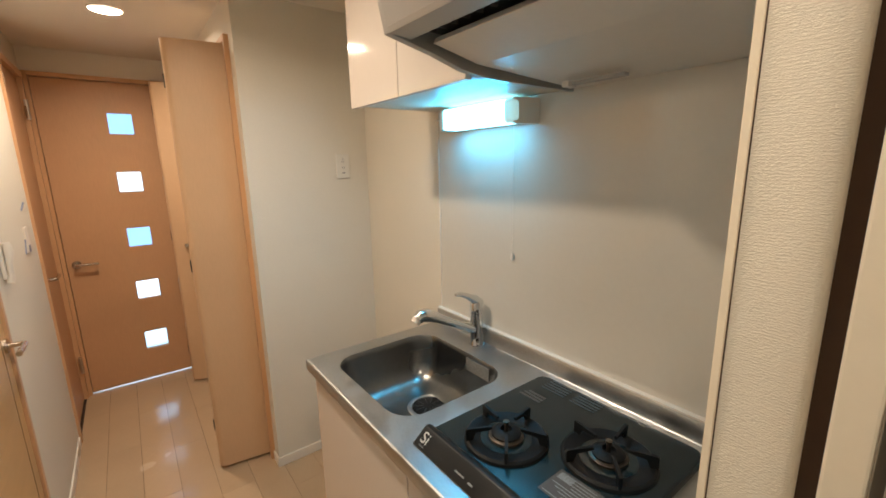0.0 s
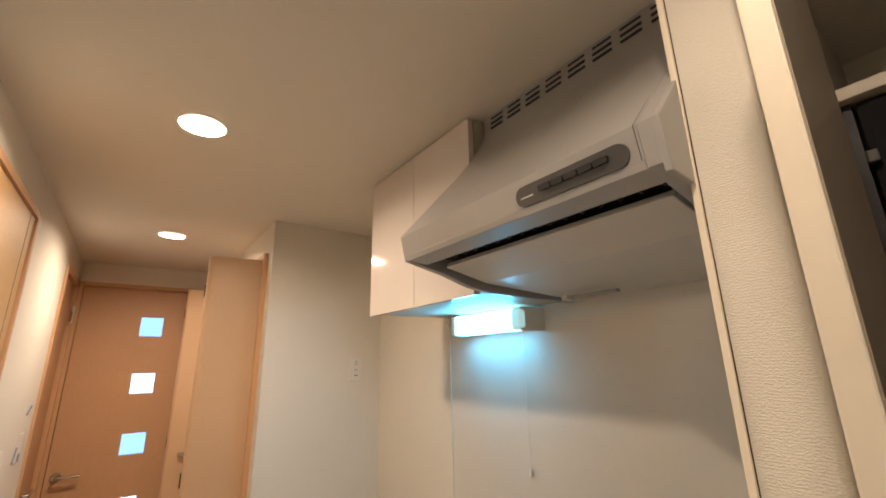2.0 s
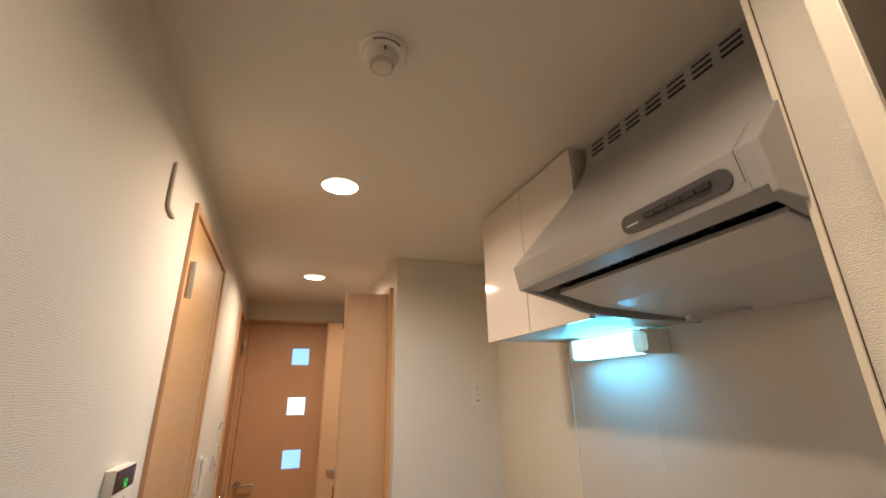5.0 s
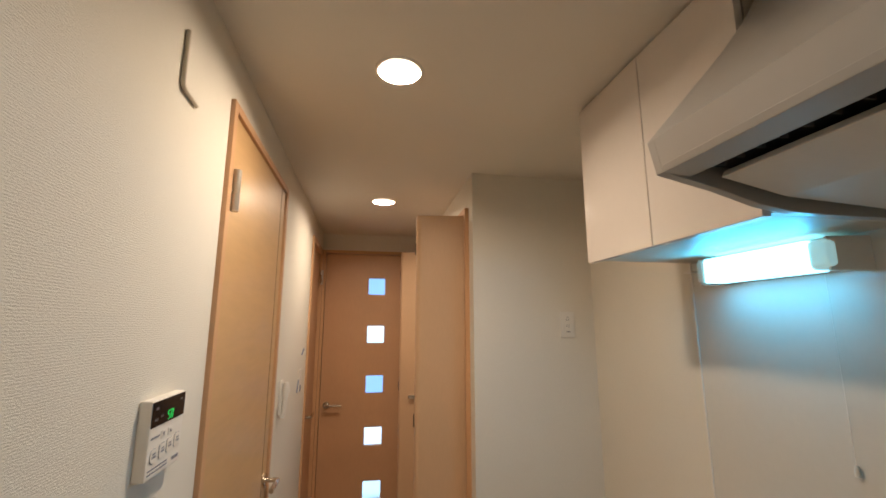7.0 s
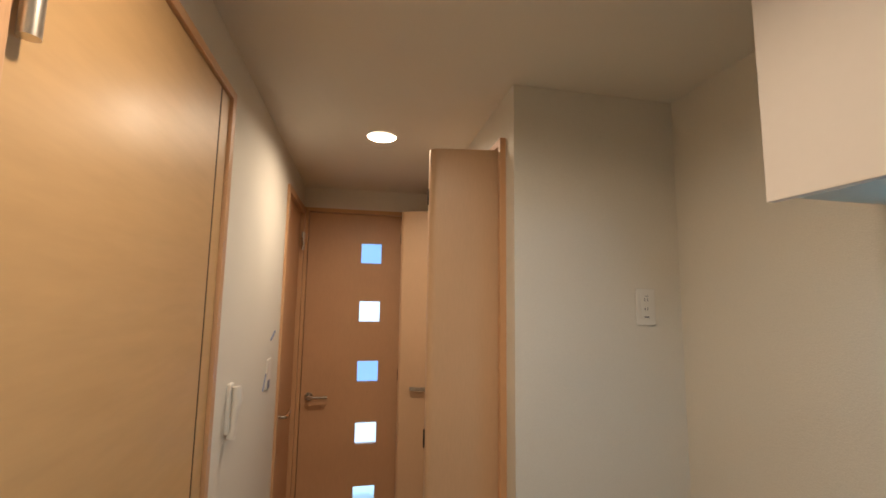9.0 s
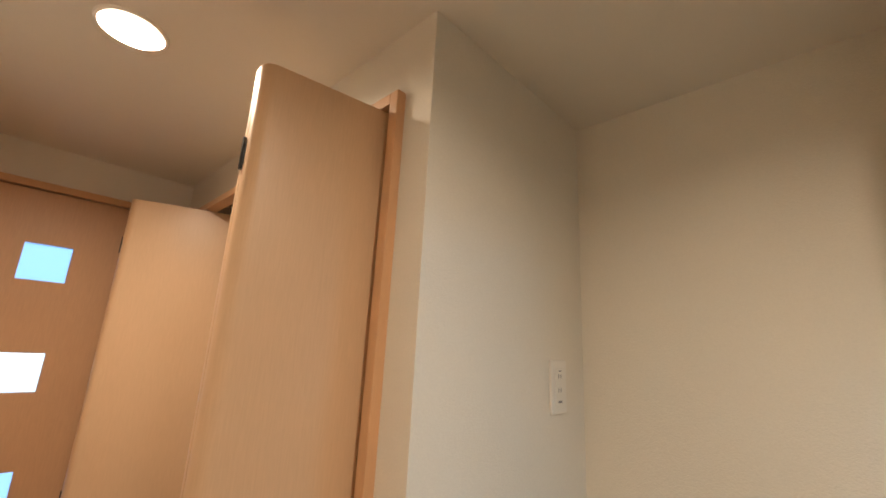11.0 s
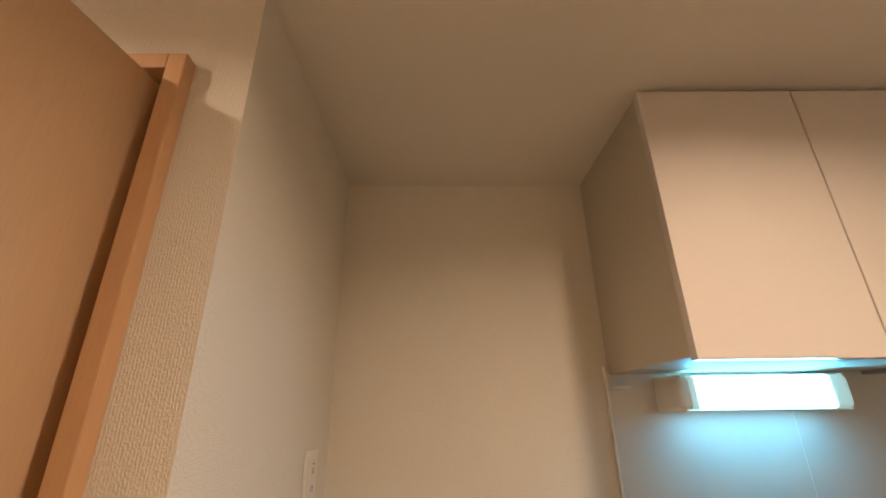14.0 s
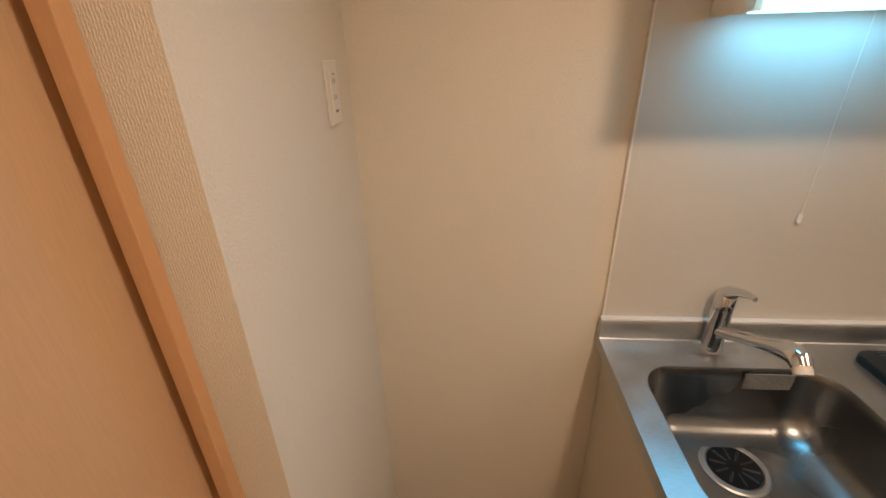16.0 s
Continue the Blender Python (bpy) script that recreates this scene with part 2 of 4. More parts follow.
def tube(points, radius, seg=12, bm=None, radii=None):
    """A round bar along a line of points."""
    bm = bm or bmesh.new()
    pts = [Vector(p) for p in points]
    rings = []
    side = None
    for i, p in enumerate(pts):
        d = (pts[min(i + 1, len(pts) - 1)] - pts[max(i - 1, 0)]).normalized()
        if side is None:
            side = d.orthogonal().normalized()
        side = (side - d * side.dot(d)).normalized()
        up = d.cross(side)
        r = radii[i] if radii else radius
        rings.append([bm.verts.new(p + r * (math.cos(2 * math.pi * k / seg) * side + math.sin(2 * math.pi * k / seg) * up)) for k in range(seg)])
    for a, b in zip(rings, rings[1:]):
        for k in range(seg):
            bm.faces.new((a[k], a[(k + 1) % seg], b[(k + 1) % seg], b[k]))
    bm.faces.new(rings[0])
    bm.faces.new(rings[-1])
    bmesh.ops.recalc_face_normals(bm, faces=bm.faces)
    return bm


def bend(points, r, n=6):
    """Rounds the corners of a line of points."""
    pts = [Vector(p) for p in points]
    out = [pts[0]]
    for a, b, c in zip(pts, pts[1:], pts[2:]):
        p, q = b + (a - b).normalized() * r, b + (c - b).normalized() * r
        for i in range(n + 1):
            s = i / n
            out.append((1 - s) ** 2 * p + 2 * s * (1 - s) * b + s * s * q)
    return out + [pts[-1]]


def setting(name, bm, mat, label, category):
    return tagged(linked(name, bm, mat), label, category, kind="structure")


# ---------- the shell ----------
T = 0.12
setting("wall_west", boxes([
    (XL - T, YB, 0, XL, 2.172, ZC), (XL - T, 2.172, 2.09, XL, 2.92, ZC),
    (XL - T, 2.92, 0, XL, 3.87, ZC), (XL - T, 3.87, 2.076, XL, 4.46, ZC), (XL - T, 4.46, 0, XL, 5.3, ZC)]),
    PAPER_RIB, "long off-white ribbed wallpaper wall of the corridor", "wall")
setting("wall_east", box(XR, YP0, 0, XR + T, 4.6, ZC), PAPER_SOFT, "off-white papered wall behind the kitchen and fridge space", "wall")
setting("wall_nook", box(XC + 0.02, YN, 0, XR, YN + 0.07, ZC), PAPER_SOFT, "short off-white papered wall beside the fridge space", "wall")
setting("wall_closet", box(XC, YN, 0, XC + 0.02, 3.04, ZC), PAPER_V, "off-white papered strip of wall beside the closet", "wall")
setting("wall_over_closet", box(XC, 3.04, 2.075, XC + 0.07, 4.39, ZC), PAPER_V, "off-white papered wall over the closet opening", "wall")
setting("wall_closet_end", box(XC, 4.39, 0, XC + 0.07, 4.56, ZC), PAPER_V, "off-white papered wall between closet and hall door", "wall")
setting("wall_north", boxes([(XL, 4.484, 2.108, XC, 4.60, ZC), (0.632, 4.484, 0, XC, 4.6, 2.108), (XC + 0.07, 4.45, 0, XR, 4.6, ZC)]), PAPER, "papered wall over the hall door", "wall")
setting("wall_partition", prism_z([(XR + T, YP0)] + [(XP + 0.010 - 0.010 * math.sin(radians(a)), YP0 + 0.010 - 0.010 * math.cos(radians(a))) for a in range(0, 91, 9)] + [(XP, YP1), (XR + T, YP1)], 0, ZC), PAPER, "free end of a wallpapered partition between kitchen and room", "wall")
# Out-of-view walls close the room, kept near so more light bounces back.
setting("wall_south", box(XL - T, YB - T, 0, XROOM + T, YB, ZC), PAPER, "plain papered wall added to close the room", "wall")
setting("wall_room_east", box(XROOM, YB, 0, XROOM + T, YP0, ZC), PAPER, "unseen papered side wall of the room, set near for bounce", "wall")
setting("wall_room_north", box(XR + T, YP0, 0, XROOM + T, YP0 + T, ZC), PAPER, "plain papered wall added to close the room", "wall")
LIGHTS = [(0.247, 0.868), (0.240, 2.184), (0.247, 3.503)]    # downlights


def ceiling_mesh(r=0.0625, x0=0.14, x1=0.35, half=0.1, n=48):
    """The ceiling slab, with a round hole for each downlight."""
    z0, z1 = ZC, ZC + 0.1
    bm = boxes([(XL - T, YB - T, z0, x0, 5.4, z1), (x1, YB - T, z0, XROOM + T, 5.4, z1)])
    ys = [YB - T] + [y + d for _, y in LIGHTS for d in (-half, half)] + [5.4]
    for a, b in zip(ys[::2], ys[1::2]):
        add_box(bm, x0, a, z0, x1, b, z1)
    for cx, cy in LIGHTS:
        ring = [(cx + r * math.cos(2 * math.pi * i / n), cy + r * math.sin(2 * math.pi * i / n)) for i in range(n)]
        edge = []
        for px, py in ring:
            dx, dy = px - cx, py - cy
            k = min(((x1 if dx > 0 else x0) - cx) / dx if abs(dx) > 1e-9 else 99, half / abs(dy) if abs(dy) > 1e-9 else 99)
            edge.append((cx + dx * k, cy + dy * k))
        for corner in ((x0, cy - half), (x1, cy - half), (x1, cy + half), (x0, cy + half)):
            near = min(range(n), key=lambda i: (edge[i][0] - corner[0]) ** 2 + (edge[i][1] - corner[1]) ** 2)
            edge[near] = corner
        low_e, low_r, top_r, top_e = [[bm.verts.new((px, py, z)) for px, py in loop] for loop, z in ((edge, z0), (ring, z0), (ring, z1), (edge, z1))]
        for i in range(n):
            j = (i + 1) % n
            bm.faces.new((low_e[i], low_r[i], low_r[j], low_e[j]))
            bm.faces.new((low_r[i], top_r[i], top_r[j], low_r[j]))
            bm.faces.new((top_r[i], top_e[i], top_e[j], top_r[j]))
    return bm


setting("ceiling", ceiling_mesh(), PAPER_CEIL, "off-white papered ceiling", "ceiling")
floor = setting("floor", box(XL - T, YB - T, -0.10, XROOM + T, 4.50, -0.012), GROOVE_SHADE, "pale oak plank floor with a satin sheen", "floor")

# entrance beyond the hall door
setting("ground", box(XL - T, 4.50, -0.25, XC + 0.2, 5.5, -0.03), WHITE, "pale entrance floor beyond the hall door", "floor")
setting("wall_entrance", box(XC, 4.6, -0.15, XC + 0.1, 5.4, ZC), PAPER, "plain papered entrance side wall", "wall")
# Emissive sheet behind the panes stands in for daylight from the entrance.
setting("backdrop", box(XL, 5.30, -0.15, XC, 5.32, ZC), DAYLIGHT, "glowing backdrop standing in for daylight beyond the door", "backdrop")

# baseboards
for i, r in enumerate([(XL, 2.932, 0, XL + 0.008, 3.84, 0.05), (XC + 0.0, YN - 0.008, 0, 1.243, YN, 0.05), (XL, -1.0, 0, XL + 0.008, 2.13, 0.05),
                       (XR - 0.008, 2.31, 0, XR, YN - 0.008, 0.05), (XC - 0.008, YN - 0.008, 0, XC, 3.025, 0.05)]):
    setting("baseboard", box(*r, bevel=0.002), WHITE, "low off-white skirting board", "baseboard")

# ---------- doors ----------


def lever(parent, rose, out, along, mat=NICKEL):
    """A lever handle: rose at the leaf, neck straight out, grip along the leaf."""
    rose, out, along = Vector(rose), Vector(out), Vector(along)
    bm = tube([rose - out * 0.002, rose + out * 0.008], 0.025, 24)
    tube(bend([rose, rose + out * 0.05, rose + out * 0.05 + along * 0.115], 0.012), 0.0085, 12, bm)
    return part("door_handle", bm, mat, parent, "satin nickel lever handle", True)


def hinge(parent, p, out, mat=NICKEL):
    p, out = Vector(p), Vector(out)
    up = Vector((0, 0, 1))
    bm = tube([p + out * 0.008 - up * 0.056, p + out * 0.008 - up * 0.003], 0.0105, 14)
    tube([p + out * 0.008 + up * 0.003, p + out * 0.008 + up * 0.056], 0.0105, 14, bm)
    tube([p + out * 0.008 - up * 0.003, p + out * 0.008 + up * 0.003], 0.009, 14, bm)
    return part("hinge", bm, mat, parent, "satin nickel pivot hinge", True)


# wash room door in the corridor's long wall
d = thing("door_1", (XL, 2.53, 0), "closed maple veneer door with a lever and a groove", "door", kind="structure")
part("frame", boxes([(XL - 0.10, 2.166, 0, XL + 0.012, 2.193, 2.102), (XL - 0.10, 2.902, 0, XL + 0.012, 2.931, 2.102), (XL - 0.10, 2.193, 2.078, XL + 0.012, 2.902, 2.102)], 0.002), MAPLE_CAS, d)
leaf = part("leaf", boxes([(XL - 0.036, 2.196, 0.008, XL + 0.003, 2.8285, 2.075), (XL - 0.036, 2.8388, 0.008, XL + 0.003, 2.899, 2.075)], 0.0006), MAPLE_DOOR, d)
part("groove", box(XL - 0.034, 2.8286, 0.009, XL + 0.0022, 2.8387, 2.074), GROOVE_SHADE, d)
lever(leaf, (XL + 0.003, 2.870, 0.945), (1, 0, 0), (0, -1, 0))
for z in (1.866, 0.25):
    hinge(d, (XL + 0.010, 2.209, z), (1, 0, 0))

# toilet door further along
d = thing("door_2", (XL, 4.16, 0), "closed narrow maple veneer door with a small lever", "door", kind="structure")
part("frame", boxes([(XL - 0.10, 3.855, 0, XL + 0.012, 3.888, 2.095), (XL - 0.10, 4.44, 0, XL + 0.012, 4.474, 2.095), (XL - 0.10, 3.888, 2.062, XL + 0.012, 4.44, 2.095)], 0.002), MAPLE_CAS, d)
leaf = part("leaf", box(XL - 0.05, 3.892, 0.008, XL - 0.012, 4.436, 2.058, 0.002), MAPLE, d)
lever(leaf, (XL - 0.012, 3.945, 0.945), (1, 0, 0), (0, 1, 0))
part("lock_rose", lathe([(0.0, 0.014), (0.012, 0.014), (0.021, 0.008), (0.022, -0.002)], (XL - 0.012, 3.945, 1.05), 24, "X"), NICKEL, leaf, "round thumb-turn lock", True)
part("strike_plate", box(XL + 0.0115, 3.862, 1.93, XL + 0.015, 3.882, 1.99, 0.001), NICKEL, d)
for z in (1.88, 0.25):
    hinge(d, (XL + 0.003, 4.425, z), (1, 0, 0))

# hall door with five small panes
d = thing("door_3", (0.23, YE, 0), "maple hall door with five small square frosted panes", "door", kind="structure")
part("frame", boxes([(XL, 4.4745, 0, -0.163, 4.60, 2.108), (0.600, 4.478, 0, 0.632, 4.60, 2.108), (-0.163, 4.478, 2.082, 0.600, 4.60, 2.108)], 0.002), MAPLE_CAS, d)
part("stop", boxes([(-0.165, YE + 0.038, 0, -0.145, 4.60, 2.082), (0.582, YE + 0.038, 0, 0.602, 4.60, 2.082), (-0.145, YE + 0.038, 2.060, 0.582, 4.60, 2.084)]), MAPLE_CAS, d)
px0, px1 = 0.178, 0.309
pane_z = [0.236 + 0.380 * i for i in range(5)]
rows = [(-0.160, YE, 0.013, px0, YE + 0.036, 2.078), (px1, YE, 0.013, 0.597, YE + 0.036, 2.078)]
zs = [0.013] + [z for p in pane_z for z in (p, p + 0.130)] + [2.078]
for a, b in zip(zs[::2], zs[1::2]):
    rows.append((px0, YE, a, px1, YE + 0.036, b))
leaf = part("leaf", boxes(rows), MAPLE, d)
for i, z in enumerate(pane_z):
    pane = part("pane", box(px0, YE + 0.012, z, px1, YE + 0.020, z + 0.130), (GLASS_PALE, GLASS_WHITE, GLASS_BLUE, GLASS_WHITE, GLASS_BLUE)[i], leaf,
                "pale blue frosted glass" if i % 2 == 0 else "white frosted glass")
    pane.visible_shadow = False
lever(leaf, (-0.112, YE, 0.918), (0, -1, 0), (1, 0, 0))


# ---------- folding closet doors ----------
c = thing("closet_frame", (XC, 3.7, 0), "maple casing and track of the corridor closet", "door frame", kind="structure")
part("casing", boxes([(XC - 0.021, 3.027, 0, XC + 0.09, 3.051, 2.090), (XC - 0.021, 4.372, 0, XC + 0.09, 4.40, 2.090), (XC - 0.021, 3.051, 2.066, XC + 0.09, 4.372, 2.090)], 0.002), MAPLE_CAS, c)
part("track", box(XC + 0.02, 3.06, 2.0635, XC + 0.06, 4.368, 2.068), DARKGREY, c, "dark metal sliding track")
# The closet's inner shade is put into the lining's dark brown colour.
for r in ((XC + 0.09, 3.02, 0, XR, 3.03, ZC), (XR - 0.01, 3.03, 0, XR, 4.42, ZC), (XC + 0.09, 4.42, 0, XR, 4.44, ZC)):
    setting("closet_wall", box(*r), LINING_SHADED, "closet lining coloured dark brown for the shade inside", "wall")


def bifold(mirror, width, label, spread=0.0):
    """Two leaves folded together at a hinged fold, standing out from the closet front."""
    s = -1 if mirror else 1
    ob = thing("folding_door", (0, 0, 0), label, "folding door", "folding closet doors")
    ob["base"] = [0, 0, 0]
    th = 0.030
    for k in range(2):
        y0 = k * (th + 0.004)
        outline = []
        for i in range(7):
            a = radians(90 * i / 6)
            outline.append((-width + 0.027 - 0.027 * math.sin(a), y0 + 0.027 - 0.027 * math.cos(a)))
        outline += [(-width, y0 + th), (0, y0 + th), (0, y0)]
        if k == 1:
            outline = [(x, 2 * y0 + th - y) for x, y in outline]
        if k == 1:
            ca, sa = math.cos(radians(spread)), math.sin(radians(spread))
            outline = [(-width + (x + width) * ca - (y - y0) * sa, y0 + (x + width) * sa + (y - y0) * ca) for x, y in outline]
        outline = [(x, s * y) for x, y in outline]
        lf = part("leaf", prism_z(outline, 0.014, 2.062), MAPLE_BIF, ob, smooth=True)
        if k == 0:
            part("edge_band", prism_z([(-0.002, s * 0.001), (0.002, s * 0.001), (0.002, s * (th - 0.001)), (-0.002, s * (th - 0.001))], 0.02, 2.045), MAPLE_CAS, ob)
    for z in (1.87, 1.05, 0.22):
        bm = boxes([(-width - 0.0015, min(s * p, s * q), z + c, -width + 0.006, max(s * p, s * q), z + e) for p, q, c, e in ((0.024, 0.031, 0.002, 0.048), (0.033, 0.040, 0.002, 0.048))], 0.001)
        tube([(-width - 0.002, s * 0.032, z - 0.004), (-width - 0.002, s * 0.032, z + 0.018)], 0.0036, 10, bm)
        tube([(-width - 0.002, s * 0.032, z + 0.032), (-width - 0.002, s * 0.032, z + 0.054)], 0.0036, 10, bm)
        tube([(-width - 0.003, s * 0.032, z + 0.018), (-width - 0.003, s * 0.032, z + 0.032)], 0.0026, 10, bm)
        part("hinge", bm, BLACK, ob, "small dark fold hinge")
    return ob


b1 = bifold(False, 0.295, "pale maple folding closet door, folded open against the casing", 11)
b1.matrix_world = pose(0.692, 3.068, 0, 0, 0, -8.5)
part("knob", lathe([(0.0, -0.02), (0.011, -0.019), (0.013, -0.012), (0.006, -0.006), (0.007, 0.0)], (-0.245, 0.100, 1.0), 20, "Y"), NICKEL, b1, "", True)
b2 = bifold(True, 0.345, "pale maple folding closet door, folded open near the hall door")
b2.matrix_world = pose(0.754, 4.184, 0, 0, 0, -20)
part("pull", boxes([(-0.262, -0.090, 0.998, -0.134, -0.082, 1.022), (-0.256, -0.083, 1.002, -0.244, -0.063, 1.018), (-0.152, -0.083, 1.002, -0.140, -0.063, 1.018)], 0.003), NICKEL, b2, "small metal pull")

# ---------- room side of the partition ----------
s = thing("room_door_leaf", (0.66, 0.957, 0), "cream edged room door leaf standing beside the partition", "door", kind="structure")
part("leaf", box(0.558, 0.9425, 0.0, 0.735, 0.9655, 1.949, 0.002), CREAM_DOOR, s)
# Skin coloured darker than the cream leaf, for the shade on its room side.
part("facing", box(0.5605, 0.9412, 0.004, 0.734, 0.9425, 1.9465, 0.0004), TAUPE, s, "skin darkening the leaf's unlit room side")
part("strike_plate", box(0.5568, 0.948, 0.93, 0.5585, 0.960, 1.03, 0.0005), NICKEL, s)
# Dark sheet added across the gap to paint in its deep shade.
setting("slot", box(0.722, 0.966, 0, 0.734, YP0, 1.932), GROOVE_SHADE, "dark sheet standing in for shade between the post and the partition", "slot")
sh = thing("storage_rack", (1.2, 0.6, 0), "tall open storage rack with white boards and dark inside", "rack")
part("top_board", box(0.955, 0.30, 1.905, 1.36, YP0 - 0.001, 1.925, 0.002), WHITE_OLD, sh)
part("shelf", box(0.957, 0.30, 1.062, 1.36, 0.967, 1.08, 0.002), WHITE_OLD, sh)
part("bottom_board", box(0.957, 0.30, 0.0, 1.36, 0.967, 0.06, 0.002), WHITE_OLD, sh)
part("back_board", box(1.345, 0.30, 0.06, 1.36, 0.967, 1.905), BLACK, sh)
for y in (0.30, 0.957):
    part("side_board", box(0.975, y, 0.06, 1.345, y + 0.015, 1.905), BLACK, sh)
part("stile", box(0.957, 0.972, 0.0, 0.975, YP0 - 0.001, 1.905, 0.001), TAUPE, sh, "dull taupe front stile")
# Black block added to fill the rack, painting its inside as unlit.
part("dark_fill", box(0.972, 0.318, 1.09, 1.32, 0.954, 1.904, 0.012), UNLIT_BLACK, sh, "black block standing in for the unlit inside")
part("clip", box(0.949, 0.966, 1.789, 0.957, 0.9725, 1.851, 0.001), WHITE, sh)
part("hook", box(0.958, 0.942, 1.803, 0.9725, 0.956, 1.822, 0.003), DARKGREY, sh)

# trim at the partition's kitchen edge
setting("trim", box(XP - 0.004, YP1 - 0.0056, 0, XP + 0.012, YP1 + 0.003, ZC, 0.0012), CREAM_DOOR, "thin cream edge strip of the kitchen panel", "trim")
setting("seam", box(XP - 0.0006, YP1 - 0.0070, 0, XP + 0.003, YP1 - 0.0054, ZC), GROOVE_SHADE, "dark open seam beside the edge strip", "seam")

# ---------- kitchen wall panel ----------
setting("kitchen_panel", box(1.237, YP1 + 0.004, 0.86, XR, 2.301, 1.74), PANEL, "glossy cream kitchen wall panel", "wall panel")
setting("panel_trim", box(1.233, 2.301, 0.86, XR, 2.306, 1.74, 0.001), WHITE, "thin white end strip of the kitchen panel", "trim")

# ---------- wall cabinet ----------
cab = thing("wall_cabinet", (1.05, 2.0, 1.72), "glossy cream two-door wall cabinet under the ceiling", "cabinet")
part("side_board", box(0.888, 1.700, 1.722, XR, 1.715, 2.232, 0.001), CREAM_SIDE, cab, "greige side board")
part("side_board", box(0.888, 2.277, 1.722, XR, 2.292, 2.232, 0.001), CREAM_SIDE, cab, "greige side board")
part("bottom_board", box(0.888, 1.715, 1.722, XR, 2.277, 1.737), CREAM_SIDE, cab)
part("top_board", box(0.888, 1.715, 2.217, XR, 2.277, 2.232), CREAM_SIDE, cab)
part("back_board", box(1.23, 1.715, 1.737, XR, 2.277, 2.217), CREAM_SIDE, cab)
for y0, y1 in ((1.697, 1.991), (1.994, 2.301)):
    part("door", box(0.862, y0, 1.714, 0.881, y1, 2.234, 0.0015), CREAM_GLOSS, cab)
part("filler", box(0.90, 1.70, 2.232, XR, 2.29, ZC), CREAM_SIDE, cab)
part("bracket", box(1.20, 2.262, 1.688, 1.236, 2.295, 1.694), WHITE, cab)

# ---------- range hood ----------
hood = thing("range_hood", (0.95, 1.38, 1.73), "silver range hood with slotted top and dark filter slit", "range hood")
HY0, HY1 = YP1 + 0.0035, 1.687
SWEEP = [(0.812, 2.029), (0.846, 2.072), (0.872, 2.107), (0.892, 2.138), (0.906, 2.164), (0.914, 2.186), (0.918, 2.208)]
out = [(0.647, 1.772), (0.634, 1.829), *SWEEP, (0.918, 2.240), (1.236, 2.240), (1.236, 1.735), (1.216, 1.735), (1.216, 2.222), (0.936, 2.222),
       (0.936, 2.190), (0.925, 2.155), (0.830, 2.020), (0.656, 1.823), (0.664, 1.780)]
part("shell", prism_y(out, HY0 + 0.02, HY1 - 0.018, 0.0), HOOD, hood, "", True)
side = [(0.647, 1.772), (0.634, 1.829), *SWEEP, (0.918, 2.240), (1.236, 2.240), (1.236, 1.714), (0.98, 1.714), (0.90, 1.716), (0.83, 1.726), (0.75, 1.749)]
part("side_panel", prism_y(side, HY1 - 0.018, HY1, 0.002, 2), HOOD, hood)
part("side_panel", prism_y(side, HY0, HY0 + 0.02, 0.0008, 1), HOOD, hood)
part("end_cap", prism_y([(0.648, 1.760), (0.634, 1.829), (0.703, 1.9065), (0.703, 1.756)], 1.0778, HY0 + 0.001, 0.002, 2), HOOD, hood)
part("front_lip", prism_y([(0.647, 1.771), (0.643, 1.783), (0.687, 1.783), (0.702, 1.773), (0.697, 1.767)], HY0 + 0.02, HY1 - 0.018, 0.0015), HOOD, hood)
part("filter", box(0.69, HY0 + 0.02, 1.788, 1.216, HY1 - 0.018, 1.79), BLACK, hood, "dark filter opening")
part("baffle_plate", prism_y([(0.738, 1.762), (0.745, 1.774), (1.19, 1.732), (1.19, 1.718), (0.86, 1.736)], HY0 + 0.035, HY1 - 0.036, 0.003), HOOD_PLATE, hood, "pale grey baffle plate")
part("rear_channel", box(1.098, 1.442, 1.705, 1.118, 1.582, 1.713, 0.002), HOOD, hood, "dull metal rear channel")
part("channel_clip", box(1.082, 1.576, 1.700, 1.116, 1.594, 1.7135, 0.002), HOOD_PLATE, hood)
part("rear_gutter", box(1.192, HY0 + 0.02, 1.722, 1.236, HY1 - 0.018, 1.732, 0.002), HOOD_PLATE, hood)
for g in range(16):
    part("filter_fin", box(0.700, 1.125 + 0.034 * g, 1.777, 0.736, 1.128 + 0.034 * g, 1.788), DARKGREY, hood)
for g in range(8):
    for k in range(3):
        y1 = 1.655 - g * 0.068
        part("vent_slot", box(0.9125 + 0.002 * k, y1 - 0.047, 2.192 + k * 0.0165, 0.9155 + 0.0018 * k, y1, 2.1975 + k * 0.0165), BLACK, hood, "dark vent slot")
part("end_seam", prism_y([(0.6466, 1.7725), (0.6334, 1.8291), (0.700, 1.9030), (0.701, 1.9025), (0.6344, 1.8289), (0.6476, 1.7725)], 1.110, 1.1110), DARKGREY, hood)
# control plate lies on the sloping front
ux, uz = (0.634 - 0.647), (1.829 - 1.772)
ul = math.hypot(ux, uz)
ux, uz = ux / ul, uz / ul
nx, nz = -uz, ux
cxm, czm = 0.6405, 1.7985


def on_fascia(y, v, h):
    return (cxm + ux * v + nx * h, y, czm + uz * v + nz * h)


